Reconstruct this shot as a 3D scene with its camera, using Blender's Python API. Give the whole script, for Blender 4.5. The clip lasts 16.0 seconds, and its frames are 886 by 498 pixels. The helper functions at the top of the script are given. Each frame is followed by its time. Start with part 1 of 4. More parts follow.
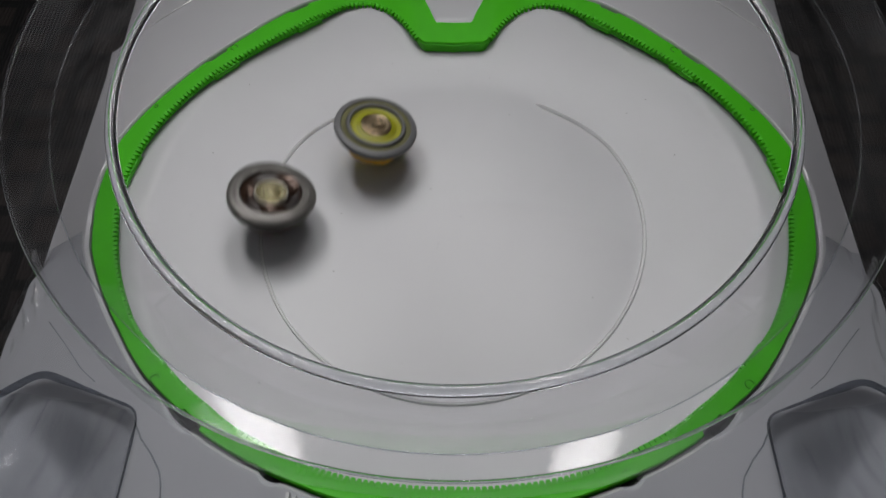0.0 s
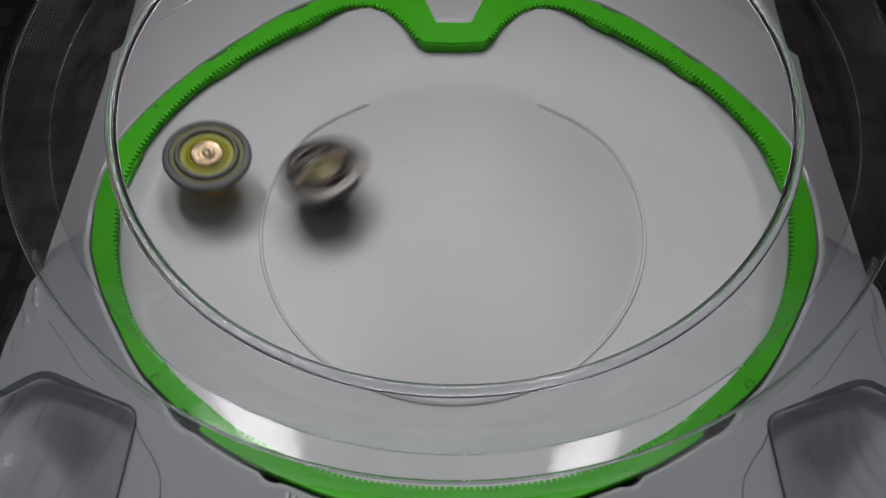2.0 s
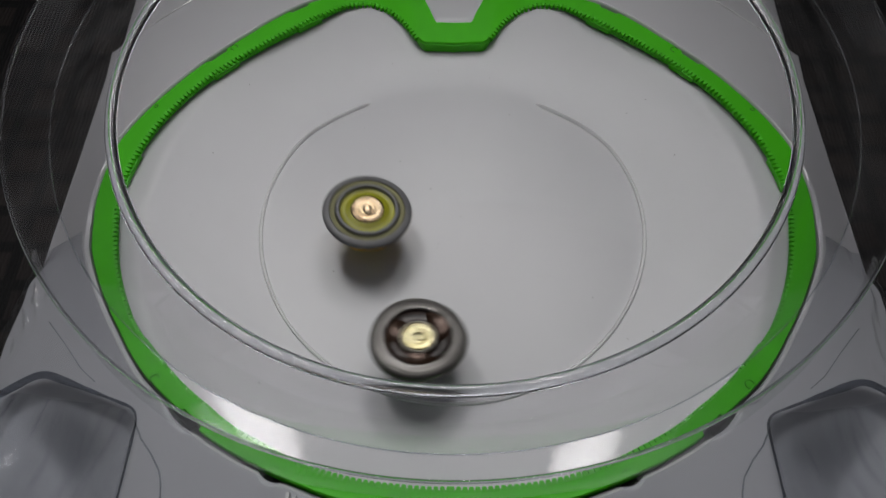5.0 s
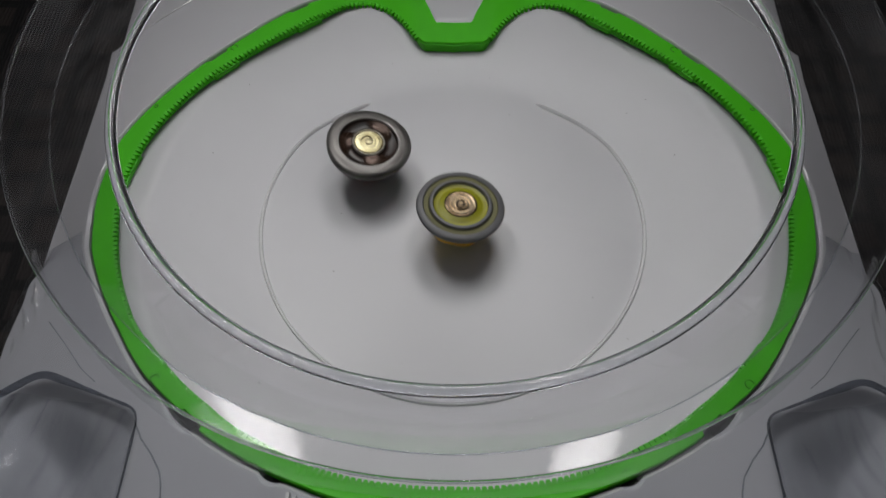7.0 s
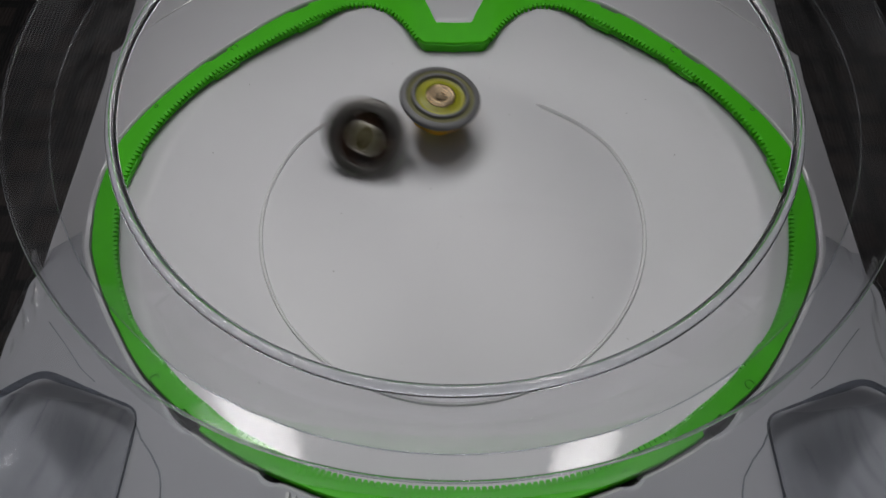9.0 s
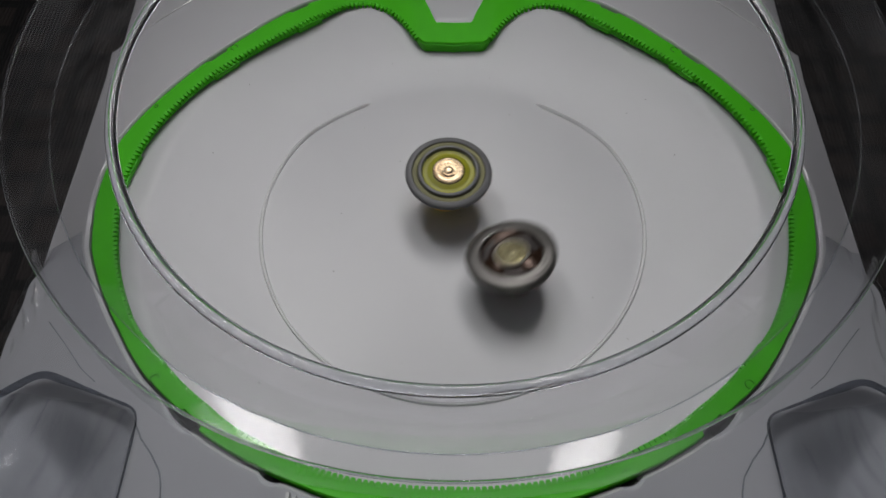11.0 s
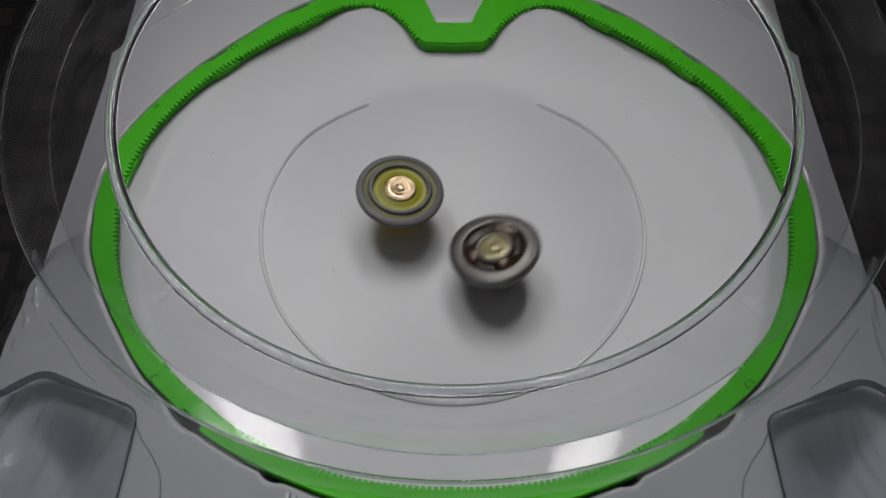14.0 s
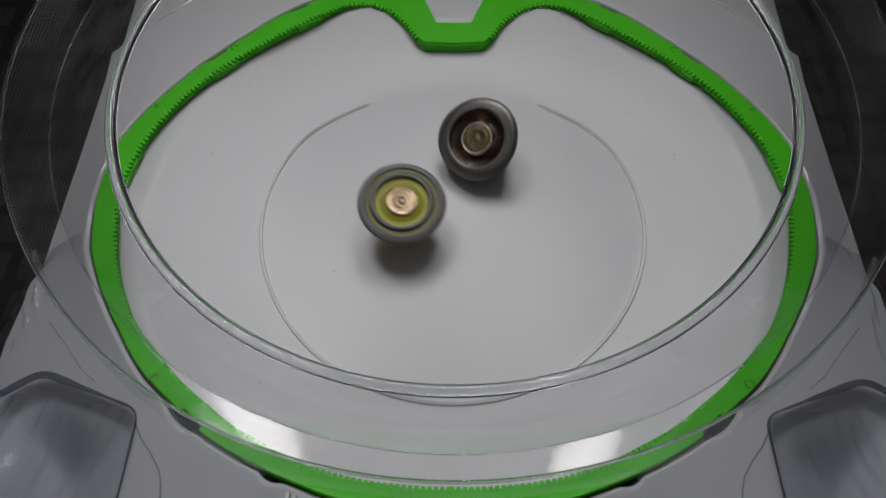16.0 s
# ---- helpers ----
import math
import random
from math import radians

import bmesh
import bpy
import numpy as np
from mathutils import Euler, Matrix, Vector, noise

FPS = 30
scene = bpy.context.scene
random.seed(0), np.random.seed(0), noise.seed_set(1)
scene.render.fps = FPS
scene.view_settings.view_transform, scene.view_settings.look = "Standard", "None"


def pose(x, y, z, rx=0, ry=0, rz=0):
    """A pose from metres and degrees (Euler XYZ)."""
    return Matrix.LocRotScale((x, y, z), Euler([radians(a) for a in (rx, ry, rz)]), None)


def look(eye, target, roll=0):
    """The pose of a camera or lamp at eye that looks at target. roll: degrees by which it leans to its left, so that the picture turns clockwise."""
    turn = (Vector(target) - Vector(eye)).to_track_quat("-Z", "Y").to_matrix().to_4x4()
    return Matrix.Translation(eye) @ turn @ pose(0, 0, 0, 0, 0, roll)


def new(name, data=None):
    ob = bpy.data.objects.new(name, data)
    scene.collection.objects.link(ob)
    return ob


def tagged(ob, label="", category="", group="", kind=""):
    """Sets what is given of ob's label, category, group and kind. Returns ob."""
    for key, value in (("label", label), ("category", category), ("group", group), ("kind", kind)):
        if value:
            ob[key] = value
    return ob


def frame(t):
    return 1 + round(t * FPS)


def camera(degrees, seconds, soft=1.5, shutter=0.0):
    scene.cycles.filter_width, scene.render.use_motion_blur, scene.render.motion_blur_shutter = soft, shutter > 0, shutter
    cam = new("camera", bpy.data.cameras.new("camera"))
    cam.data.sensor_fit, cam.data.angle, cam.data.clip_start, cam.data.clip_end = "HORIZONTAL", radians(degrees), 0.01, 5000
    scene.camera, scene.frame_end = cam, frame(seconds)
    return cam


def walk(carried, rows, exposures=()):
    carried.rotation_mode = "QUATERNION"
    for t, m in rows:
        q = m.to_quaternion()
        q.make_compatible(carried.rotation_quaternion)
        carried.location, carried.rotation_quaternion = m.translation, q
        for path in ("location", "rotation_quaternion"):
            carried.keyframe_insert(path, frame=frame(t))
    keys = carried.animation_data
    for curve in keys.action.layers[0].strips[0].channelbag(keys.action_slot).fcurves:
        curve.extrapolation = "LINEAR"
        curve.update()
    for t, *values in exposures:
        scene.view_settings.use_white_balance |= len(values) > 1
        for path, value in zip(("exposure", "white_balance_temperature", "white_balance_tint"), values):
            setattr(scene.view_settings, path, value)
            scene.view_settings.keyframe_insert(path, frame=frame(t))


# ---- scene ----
cam = camera(59.2, 16.0, soft=1.6, shutter=0.5)
EYE = (Matrix.Translation((-0.0003, -0.2472, 0.3857))
       @ Vector((-0.01101, 0.51169, -0.85910)).to_track_quat("-Z", "Y").to_matrix().to_4x4()
       @ pose(0, 0, 0, 0, 0, -0.62))
cam.matrix_world = EYE
scene.view_settings.exposure = 0.0

# ---- light ----
world = bpy.data.worlds.new("room_air")
scene.world = world
world.use_nodes = True
world.node_tree.nodes["Background"].inputs[0].default_value = (0.80, 0.88, 1.0, 1)
world.node_tree.nodes["Background"].inputs[1].default_value = 0.05

CEILING_Z = 1.90
TABLE_Z = -0.030
for lx, ly, wide, deep, power in ((-0.216, 0.27, 0.088, 0.34, 0.275), (0.146, 0.27, 0.060, 0.34, 0.162), (0.0, 0.49, 0.14, 0.22, 0.180)):
    lamp = bpy.data.lights.new("panel_lamp", "AREA")
    lamp.shape, lamp.size, lamp.size_y, lamp.energy = "RECTANGLE", wide, deep, power
    lamp.color = (0.972, 0.957, 0.948)
    lamp.spread = radians(70)
    lamp_ob = new("panel_lamp", lamp)
    lamp_ob.matrix_world = look((lx, ly, 0.72), (lx * 0.4, -0.075, 0.0))


# broad overhead fill, added to lift the shadows; no such fixture is known
fill_lamp = bpy.data.lights.new("fill_lamp", "AREA")
fill_lamp.shape, fill_lamp.size, fill_lamp.energy = "SQUARE", 2.4, 3.75
fill_lamp.color = (0.965, 0.965, 0.98)
fill_lamp_ob = new("fill_lamp", fill_lamp)
fill_lamp_ob.matrix_world = look((0.0, -0.45, CEILING_Z - 0.02), (0.0, -0.4499, 0.0))


# ---- materials ----
def material(name, colour, rough=0.5, metal=0.0, second=None, scale=60.0, fine=900.0, bump=0.03, coat=0.0, spread=0.5,
             rings=False):
    """A surface with blotches and grain at two scales; rings: the blotches run round the axis, as on turned parts."""
    m = bpy.data.materials.new(name)
    m.use_nodes = True
    nt = m.node_tree
    n, link = nt.nodes, nt.links.new
    bsdf = n["Principled BSDF"]
    bsdf.inputs["Metallic"].default_value = metal
    bsdf.inputs["Coat Weight"].default_value = coat
    bsdf.inputs["Coat Roughness"].default_value = 0.12
    co = n.new("ShaderNodeTexCoord")
    vec = co.outputs["Object"]
    if rings:
        sep = n.new("ShaderNodeSeparateXYZ")
        link(vec, sep.inputs[0])
        flat = n.new("ShaderNodeCombineXYZ")
        link(sep.outputs[0], flat.inputs[0])
        link(sep.outputs[1], flat.inputs[1])
        length = n.new("ShaderNodeVectorMath")
        length.operation = "LENGTH"
        link(flat.outputs[0], length.inputs[0])
        slow = n.new("ShaderNodeVectorMath")
        slow.operation = "SCALE"
        slow.inputs[3].default_value = 0.10
        link(vec, slow.inputs[0])
        both = n.new("ShaderNodeVectorMath")
        both.operation = "ADD"
        wide = n.new("ShaderNodeCombineXYZ")
        link(length.outputs["Value"], wide.inputs[2])
        link(slow.outputs[0], both.inputs[0])
        link(wide.outputs[0], both.inputs[1])
        vec = both.outputs[0]
    big = n.new("ShaderNodeTexNoise")
    big.inputs["Scale"].default_value = scale
    big.inputs["Detail"].default_value = 4
    link(vec, big.inputs["Vector"])
    ramp = n.new("ShaderNodeValToRGB")
    ramp.color_ramp.elements[0].position = 0.5 - spread / 2
    ramp.color_ramp.elements[1].position = 0.5 + spread / 2
    ramp.color_ramp.elements[0].color = (*colour, 1)
    ramp.color_ramp.elements[1].color = (*(second or [c * 1.08 for c in colour]), 1)
    link(big.outputs["Fac"], ramp.inputs["Fac"])
    link(ramp.outputs["Color"], bsdf.inputs["Base Color"])
    small = n.new("ShaderNodeTexNoise")
    small.inputs["Scale"].default_value = fine
    small.inputs["Detail"].default_value = 3
    link(vec, small.inputs["Vector"])
    rr = n.new("ShaderNodeMapRange")
    rr.inputs["To Min"].default_value = max(rough - 0.07, 0.02)
    rr.inputs["To Max"].default_value = min(rough + 0.07, 1)
    link(small.outputs["Fac"], rr.inputs["Value"])
    link(rr.outputs["Result"], bsdf.inputs["Roughness"])
    bp = n.new("ShaderNodeBump")
    bp.inputs["Strength"].default_value = bump
    bp.inputs["Distance"].default_value = 0.0005
    link(small.outputs["Fac"], bp.inputs["Height"])
    link(bp.outputs["Normal"], bsdf.inputs["Normal"])
    return m


def clear_sheet(name, rough=0.03, tint=(0.80, 0.797, 0.825), index=0.026, rise=1.0, haze=0.012):
    """Thin clear plastic: it lets light straight through and shines by its angle, with faint scuffs in the gloss."""
    m = bpy.data.materials.new(name)
    m.use_nodes = True
    nt = m.node_tree
    n, link = nt.nodes, nt.links.new
    n.remove(n["Principled BSDF"])
    out = n["Material Output"]
    see = n.new("ShaderNodeBsdfTransparent")
    see.inputs[0].default_value = (*tint, 1)
    gloss = n.new("ShaderNodeBsdfGlossy")
    co = n.new("ShaderNodeTexCoord")
    scuff = n.new("ShaderNodeTexNoise")
    scuff.inputs["Scale"].default_value = 160
    scuff.inputs["Detail"].default_value = 6
    link(co.outputs["Object"], scuff.inputs["Vector"])
    rr = n.new("ShaderNodeMapRange")
    rr.inputs["From Min"].default_value, rr.inputs["From Max"].default_value = 0.35, 0.75
    rr.inputs["To Min"].default_value, rr.inputs["To Max"].default_value = rough, rough + 0.10
    link(scuff.outputs["Fac"], rr.inputs["Value"])
    link(rr.outputs["Result"], gloss.inputs["Roughness"])
    facing = n.new("ShaderNodeLayerWeight")
    facing.inputs["Blend"].default_value = 0.5
    power = n.new("ShaderNodeMath")
    power.operation, power.inputs[1].default_value = "POWER", 4.0
    link(facing.outputs["Facing"], power.inputs[0])
    curve = n.new("ShaderNodeMapRange")
    curve.inputs["To Min"].default_value = index
    curve.inputs["To Max"].default_value = rise
    link(power.outputs[0], curve.inputs["Value"])
    mix = n.new("ShaderNodeMixShader")
    link(curve.outputs["Result"], mix.inputs[0])
    # smeary dust film, which also serves as a pale veil lifting the darks behind
    film = n.new("ShaderNodeBsdfDiffuse")
    film.inputs[0].default_value = (0.8, 0.8, 0.82, 1)
    dusty_veil = n.new("ShaderNodeMixShader")
    smear = n.new("ShaderNodeTexNoise")
    smear.inputs["Scale"].default_value = 14
    smear.inputs["Detail"].default_value = 5
    smear.inputs["Distortion"].default_value = 1.6
    link(co.outputs["Object"], smear.inputs["Vector"])
    amount = n.new("ShaderNodeMapRange")
    amount.inputs["From Min"].default_value, amount.inputs["From Max"].default_value = 0.35, 0.75
    amount.inputs["To Min"].default_value, amount.inputs["To Max"].default_value = haze * 0.2, haze * 3.2
    link(smear.outputs["Fac"], amount.inputs["Value"])
    link(amount.outputs["Result"], dusty_veil.inputs[0])
    link(see.outputs[0], dusty_veil.inputs[1])
    link(film.outputs[0], dusty_veil.inputs[2])
    link(dusty_veil.outputs[0], mix.inputs[1])
    link(gloss.outputs[0], mix.inputs[2])
    link(mix.outputs[0], out.inputs["Surface"])
    return m


def plaid(name):
    """Dark woven cloth: charcoal with brown checks, thin pale threads and a rib."""
    m = bpy.data.materials.new(name)
    m.use_nodes = True
    nt = m.node_tree
    n, link = nt.nodes, nt.links.new
    bsdf = n["Principled BSDF"]
    bsdf.inputs["Roughness"].default_value = 0.92
    co = n.new("ShaderNodeTexCoord")
    brick = n.new("ShaderNodeTexBrick")
    brick.offset = 0.0
    brick.inputs["Scale"].default_value = 1.0
    brick.inputs["Brick Width"].default_value = 0.030
    brick.inputs["Row Height"].default_value = 0.027
    brick.inputs["Mortar Size"].default_value = 0.0048
    brick.inputs["Mortar Smooth"].default_value = 0.4
    brick.inputs["Color1"].default_value = (0.034, 0.027, 0.025, 1)
    brick.inputs["Color2"].default_value = (0.016, 0.014, 0.015, 1)
    brick.inputs["Mortar"].default_value = (0.006, 0.006, 0.007, 1)
    link(co.outputs["Object"], brick.inputs["Vector"])
    thread = n.new("ShaderNodeTexWave")
    thread.inputs["Scale"].default_value = 120
    thread.inputs["Distortion"].default_value = 2.0
    thread.inputs["Detail"].default_value = 2
    link(co.outputs["Object"], thread.inputs["Vector"])
    mix = n.new("ShaderNodeMix")
    mix.data_type = "RGBA"
    mix.blend_type = "MULTIPLY"
    mix.inputs["Factor"].default_value = 0.22
    link(brick.outputs["Color"], mix.inputs["A"])
    link(thread.outputs["Color"], mix.inputs["B"])
    link(mix.outputs["Result"], bsdf.inputs["Base Color"])
    bp = n.new("ShaderNodeBump")
    bp.inputs["Strength"].default_value = 0.5
    bp.inputs["Distance"].default_value = 0.001
    link(thread.outputs["Fac"], bp.inputs["Height"])
    link(bp.outputs["Normal"], bsdf.inputs["Normal"])
    return m


GREY = material("grey_plastic", (0.548, 0.548, 0.573), 0.36, second=(0.595, 0.595, 0.620), scale=9, fine=700, bump=0.02)
GREEN = material("green_plastic", (0.056, 0.50, 0.002), 0.45, second=(0.068, 0.58, 0.003), scale=30, fine=1200, bump=0.05)
GREEN.node_tree.nodes["Principled BSDF"].inputs["Specular IOR Level"].default_value = 0.28
GREEN_SEAM = material("green_seam", (0.02, 0.16, 0.004), 0.5, scale=30, fine=1200)
LIP = material("lip_plastic", (0.66, 0.66, 0.67), 0.18, scale=30, bump=0.01, coat=0.6)
# same plastic as the bowl, coloured paler to carry the ridge's white highlight
RIDGE_LIT = material("highlit_ridge_plastic", (0.80, 0.80, 0.81), 0.14, scale=9, bump=0.01, coat=0.6)
DUST = material("dust", (0.10, 0.095, 0.09), 0.9)
CLEAR = clear_sheet("clear_plastic", tint=(0.91, 0.907, 0.925), rise=0.5, haze=0.026)
LEDGE = clear_sheet("ledge_plastic", rough=0.04, tint=(0.88, 0.877, 0.895), index=0.046, haze=0.012)
CLEAR_EDGE = clear_sheet("clear_edge", rough=0.012, tint=(0.79, 0.805, 0.835), index=0.045)
RIM_GLASS = bpy.data.materials.new("rim_plastic")
RIM_GLASS.use_nodes = True
for key, value in (("Base Color", (0.69, 0.705, 0.74, 1)), ("Roughness", 0.10), ("IOR", 1.40), ("Transmission Weight", 1.0)):
    RIM_GLASS.node_tree.nodes["Principled BSDF"].inputs[key].default_value = value
SMOKE = clear_sheet("smoky_edge", rough=0.05, tint=(0.50, 0.52, 0.56), index=0.03)
FOLD = clear_sheet("fold_plastic", rough=0.05, tint=(0.74, 0.76, 0.78), index=0.03)
INSERT = clear_sheet("insert_plastic", rough=0.03, tint=(0.84, 0.86, 0.89), index=0.08, haze=0.03)
SKIRT = clear_sheet("skirt_plastic", rough=0.03, tint=(0.96, 0.965, 0.965), index=0.012, rise=0.60)
CLOTH = plaid("plaid_cloth")
WALL = material("wall_paint", (0.45, 0.44, 0.43), 0.9, scale=3, fine=200)
CEIL = material("ceiling_paint", (0.78, 0.78, 0.78), 0.9, scale=3, fine=200)
FLOOR = material("floor_boards", (0.12, 0.09, 0.07), 0.6, scale=4, fine=100)
WOOD = material("dark_wood", (0.05, 0.035, 0.028), 0.5, scale=8, fine=200)


# ---- mesh helpers ----
def mesh_of(name, verts, faces, mat, smooth=True):
    me = bpy.data.meshes.new(name)
    me.from_pydata(verts, [], faces)
    me.materials.append(mat)
    if smooth:
        me.polygons.foreach_set("use_smooth", [True] * len(me.polygons))
        me.set_sharp_from_angle(angle=radians(38))
    me.update()
    return me


def part(name, me, parent, label="", kind=""):
    ob = new(name, me)
    ob.parent = parent
    return tagged(ob, label, "", "", kind)


def box(x0, x1, y0, y1, z0, z1):
    v = [(x, y, z) for z in (z0, z1) for y in (y0, y1) for x in (x0, x1)]
    f = [(0, 2, 3, 1), (4, 5, 7, 6), (0, 1, 5, 4), (2, 6, 7, 3), (0, 4, 6, 2), (1, 3, 7, 5)]
    return v, f


def lathe(profile, segs=96, lobes=0, swell=0.0, turn=0.0):
    """Revolves (radius, height) pairs; lobes swell the outer radius."""
    verts, faces = [], []
    rmax = max(r for r, _ in profile)
    for r, z in profile:
        for k in range(segs):
            a = 2 * math.pi * k / segs
            rr = r * (1 + swell * math.cos(lobes * a + turn) * (r / rmax) ** 3) if lobes else r
            verts.append((rr * math.cos(a), rr * math.sin(a), z))
    for i in range(len(profile) - 1):
        for k in range(segs):
            k2 = (k + 1) % segs
            faces.append((i * segs + k, i * segs + k2, (i + 1) * segs + k2, (i + 1) * segs + k))
    return verts, faces


def smooth_table(table):
    """A smooth function through (angle, value) pairs."""
    xs = np.array([a for a, _ in table], float)
    ys = np.array([b for _, b in table], float)
    fine = np.linspace(xs[0], xs[-1], 1441)
    vals = np.interp(fine, xs, ys)
    k = np.ones(13) / 13
    pad = np.concatenate([vals[6:0:-1], vals, vals[-2:-8:-1]])
    vals = np.convolve(pad, k, "valid")
    return lambda a: np.interp(a, fine, vals)


# ---- room ----
def room():
    for name, b, mat in (("floor", box(-2.6, 2.6, -2.4, 2.8, -0.82, -0.78), FLOOR),
                         ("ceiling", box(-2.6, 2.6, -2.4, 2.8, CEILING_Z, CEILING_Z + 0.04), CEIL),
                         ("wall_west", box(-2.64, -2.6, -2.4, 2.8, -0.82, CEILING_Z + 0.04), WALL),
                         ("wall_east", box(2.6, 2.64, -2.4, 2.8, -0.82, CEILING_Z + 0.04), WALL),
                         ("wall_south", box(-2.64, 2.64, -2.44, -2.4, -0.82, CEILING_Z + 0.04), WALL),
                         ("wall_north", box(-2.64, 2.64, 2.8, 2.84, -0.82, CEILING_Z + 0.04), WALL)):
        tagged(new(name, mesh_of(name, *b, mat, False)), kind="structure")


room()


def table():
    base = new("table")
    base.location = (0, 0.1, -0.78)
    tagged(base, "dark wooden table under a plaid cloth", "table")
    part("tabletop", mesh_of("tabletop", *box(-0.75, 0.75, -0.5, 0.5, 0.71, 0.746), WOOD, False), base)
    for sx in (-1, 1):
        for sy in (-1, 1):
            part("leg", mesh_of("leg", *box(sx * 0.68 - 0.03, sx * 0.68 + 0.03, sy * 0.43 - 0.03, sy * 0.43 + 0.03, 0, 0.71),
                                WOOD, False), base)
    nx, ny = 120, 80
    v = []
    for j in range(ny + 1):
        for i in range(nx + 1):
            x, y = -0.72 + 1.44 * i / nx, -0.47 + 0.94 * j / ny
            d = max(abs(x) - 0.25, abs(y) - 0.3, 0)
            v.append((x, y + 0.1, TABLE_Z - 0.001 + min(d * 4, 1) * 0.003 * (noise.noise((x * 14, y * 14, 0)) + 0.5)))
    f = [(j * (nx + 1) + i, j * (nx + 1) + i + 1, (j + 1) * (nx + 1) + i + 1, (j + 1) * (nx + 1) + i)
         for j in range(ny) for i in range(nx)]
    cl = new("tablecloth", mesh_of("tablecloth", v, f, CLOTH))
    sol = cl.modifiers.new("thickness", "SOLIDIFY")
    sol.thickness, sol.offset = 0.003, -1
    tagged(cl, "dark charcoal and brown checked woven cloth on the table", "tablecloth")


table()

# ---- stadium ----
def ease(u):
    u = np.clip(u, 0, 1)
    return u * u * (3 - 2 * u)


# outlines of the rail by the angle from the far side, the same on both sides
R_IN = smooth_table([(0, .1345), (8.3, .1362), (9.5, .1398), (10.8, .1485), (12.4, .1580), (15.2, .1688), (19, .1760), (24, .1780),
                     (30, .1750), (39, .1738), (47, .1754), (54, .1784), (61, .1820), (68.5, .1856), (75, .1885), (82, .1904),
                     (88, .1914), (97, .1878), (106, .1848), (114, .1816), (125, .1742), (135, .1690), (150, .1654),
                     (161, .1626), (171, .1600), (180, .1590)])
R_OUT = smooth_table([(0, .189), (30, .1885), (38, .1880), (45, .1874), (51, .1884), (57, .1910), (64, .1943), (71, .1988),
                      (78, .2030), (90, .2026), (99, .2012), (105, .1970), (111, .1930), (115, .1905), (124, .1870), (131, .1825),
                      (138, .1808), (149, .1760), (156, .1742), (180, .1715)])
RAIL_Z = smooth_table([(0, .0115), (10, .0125), (18, .0170), (26, .0205), (32, .022), (180, .022)])
N_AROUND = 1080
ANGLES = np.arange(N_AROUND) * 360 / N_AROUND
SIDE = np.minimum(ANGLES, 360 - ANGLES)
DIRX, DIRY = np.sin(np.radians(ANGLES)), np.cos(np.radians(ANGLES))
RIN, ROUT, RZ = R_IN(SIDE), R_OUT(SIDE), RAIL_Z(SIDE)
HOLE = SIDE < 6.7
HOLE_R = np.interp(SIDE, [0, 4.5, 6.7], [.1545, .1550, .1790])
SINK = smooth_table([(0, 0), (100, 0), (112, .0030), (180, .0030)])
LEAN = smooth_table([(0, 0), (140, 0), (155, .0018), (180, .0020)])
DIP = LEAN(SIDE)
NOTCH = ((SIDE > 130) & (SIDE < 137.5)) | ((SIDE > 149.5) & (SIDE < 153))
PIT = .0026 * np.clip(np.sin(np.radians(np.clip(SIDE - 129, 0, 9) * 20)), 0, 1) + .0020 * np.clip(np.sin(np.radians(np.clip(SIDE - 149, 0, 4.5) * 40)), 0, 1)
GROOVE = ease((SIDE - 86) / 12)
NICK = ((SIDE > 51.3) & (SIDE < 55.6)) | ((SIDE > 31.6) & (SIDE < 35.4))


def bowl(r):
    """Height of the floor: flat, then rising, and easing off under the rail."""
    z = .017 * (np.clip(r - .105, 0, None) / .075) ** 1.7
    return np.where(r < .172, z, .01426 + .0014 * (1 - np.exp(-(np.clip(r, .172, None) - .172) * 254)))


def outline():
    """Radius of the body's edge by angle: straight flanks that step out towards the near corners."""
    poly = [(.2330, .30), (.2305, .155), (.2278, .110), (.2280, .045), (.2296, -.034), (.2345, -.044), (.2350, -.056), (.2385, -.077), (.249, -.27)]
    poly = poly + [(-x, y) for x, y in reversed(poly)]
    out = np.zeros(N_AROUND)
    for i in range(N_AROUND):
        for (x0, y0), (x1, y1) in zip(poly, poly[1:] + poly[:1]):
            ex, ey = x1 - x0, y1 - y0
            det = DIRX[i] * -ey + DIRY[i] * ex
            if abs(det) < 1e-9:
                continue
            s = (x0 * -ey + y0 * ex) / det
            u = (DIRX[i] * y0 - DIRY[i] * x0) / det
            if s > 0 and -1e-6 <= u <= 1 + 1e-6:
                out[i] = max(out[i], s)
    k = np.ones(3) / 3
    return np.convolve(np.concatenate([out[-1:], out, out[:1]]), k, "valid")


ROUTLINE = outline()


def inside(poly, x, y):
    """Signed distance to a convex outline with rounded corners, positive within."""
    d = np.zeros(x.shape)
    area = sum(a[0] * b[1] - b[0] * a[1] for a, b in zip(poly, poly[1:] + poly[:1]))
    for (x0, y0), (x1, y1) in zip(poly, poly[1:] + poly[:1]):
        ln = math.hypot(x1 - x0, y1 - y0)
        d = d + np.exp(-((x1 - x0) * (y - y0) - (y1 - y0) * (x - x0)) / ln * np.sign(area) / .0032)
    return -.0032 * np.log(d)


TRAY_Y, TRAY_SLOPE = .177, .78
POCKET = [(.1515, -.1225), (.209, -.1000), (.236, -.112), (.246, -.262), (.160, -.262)]


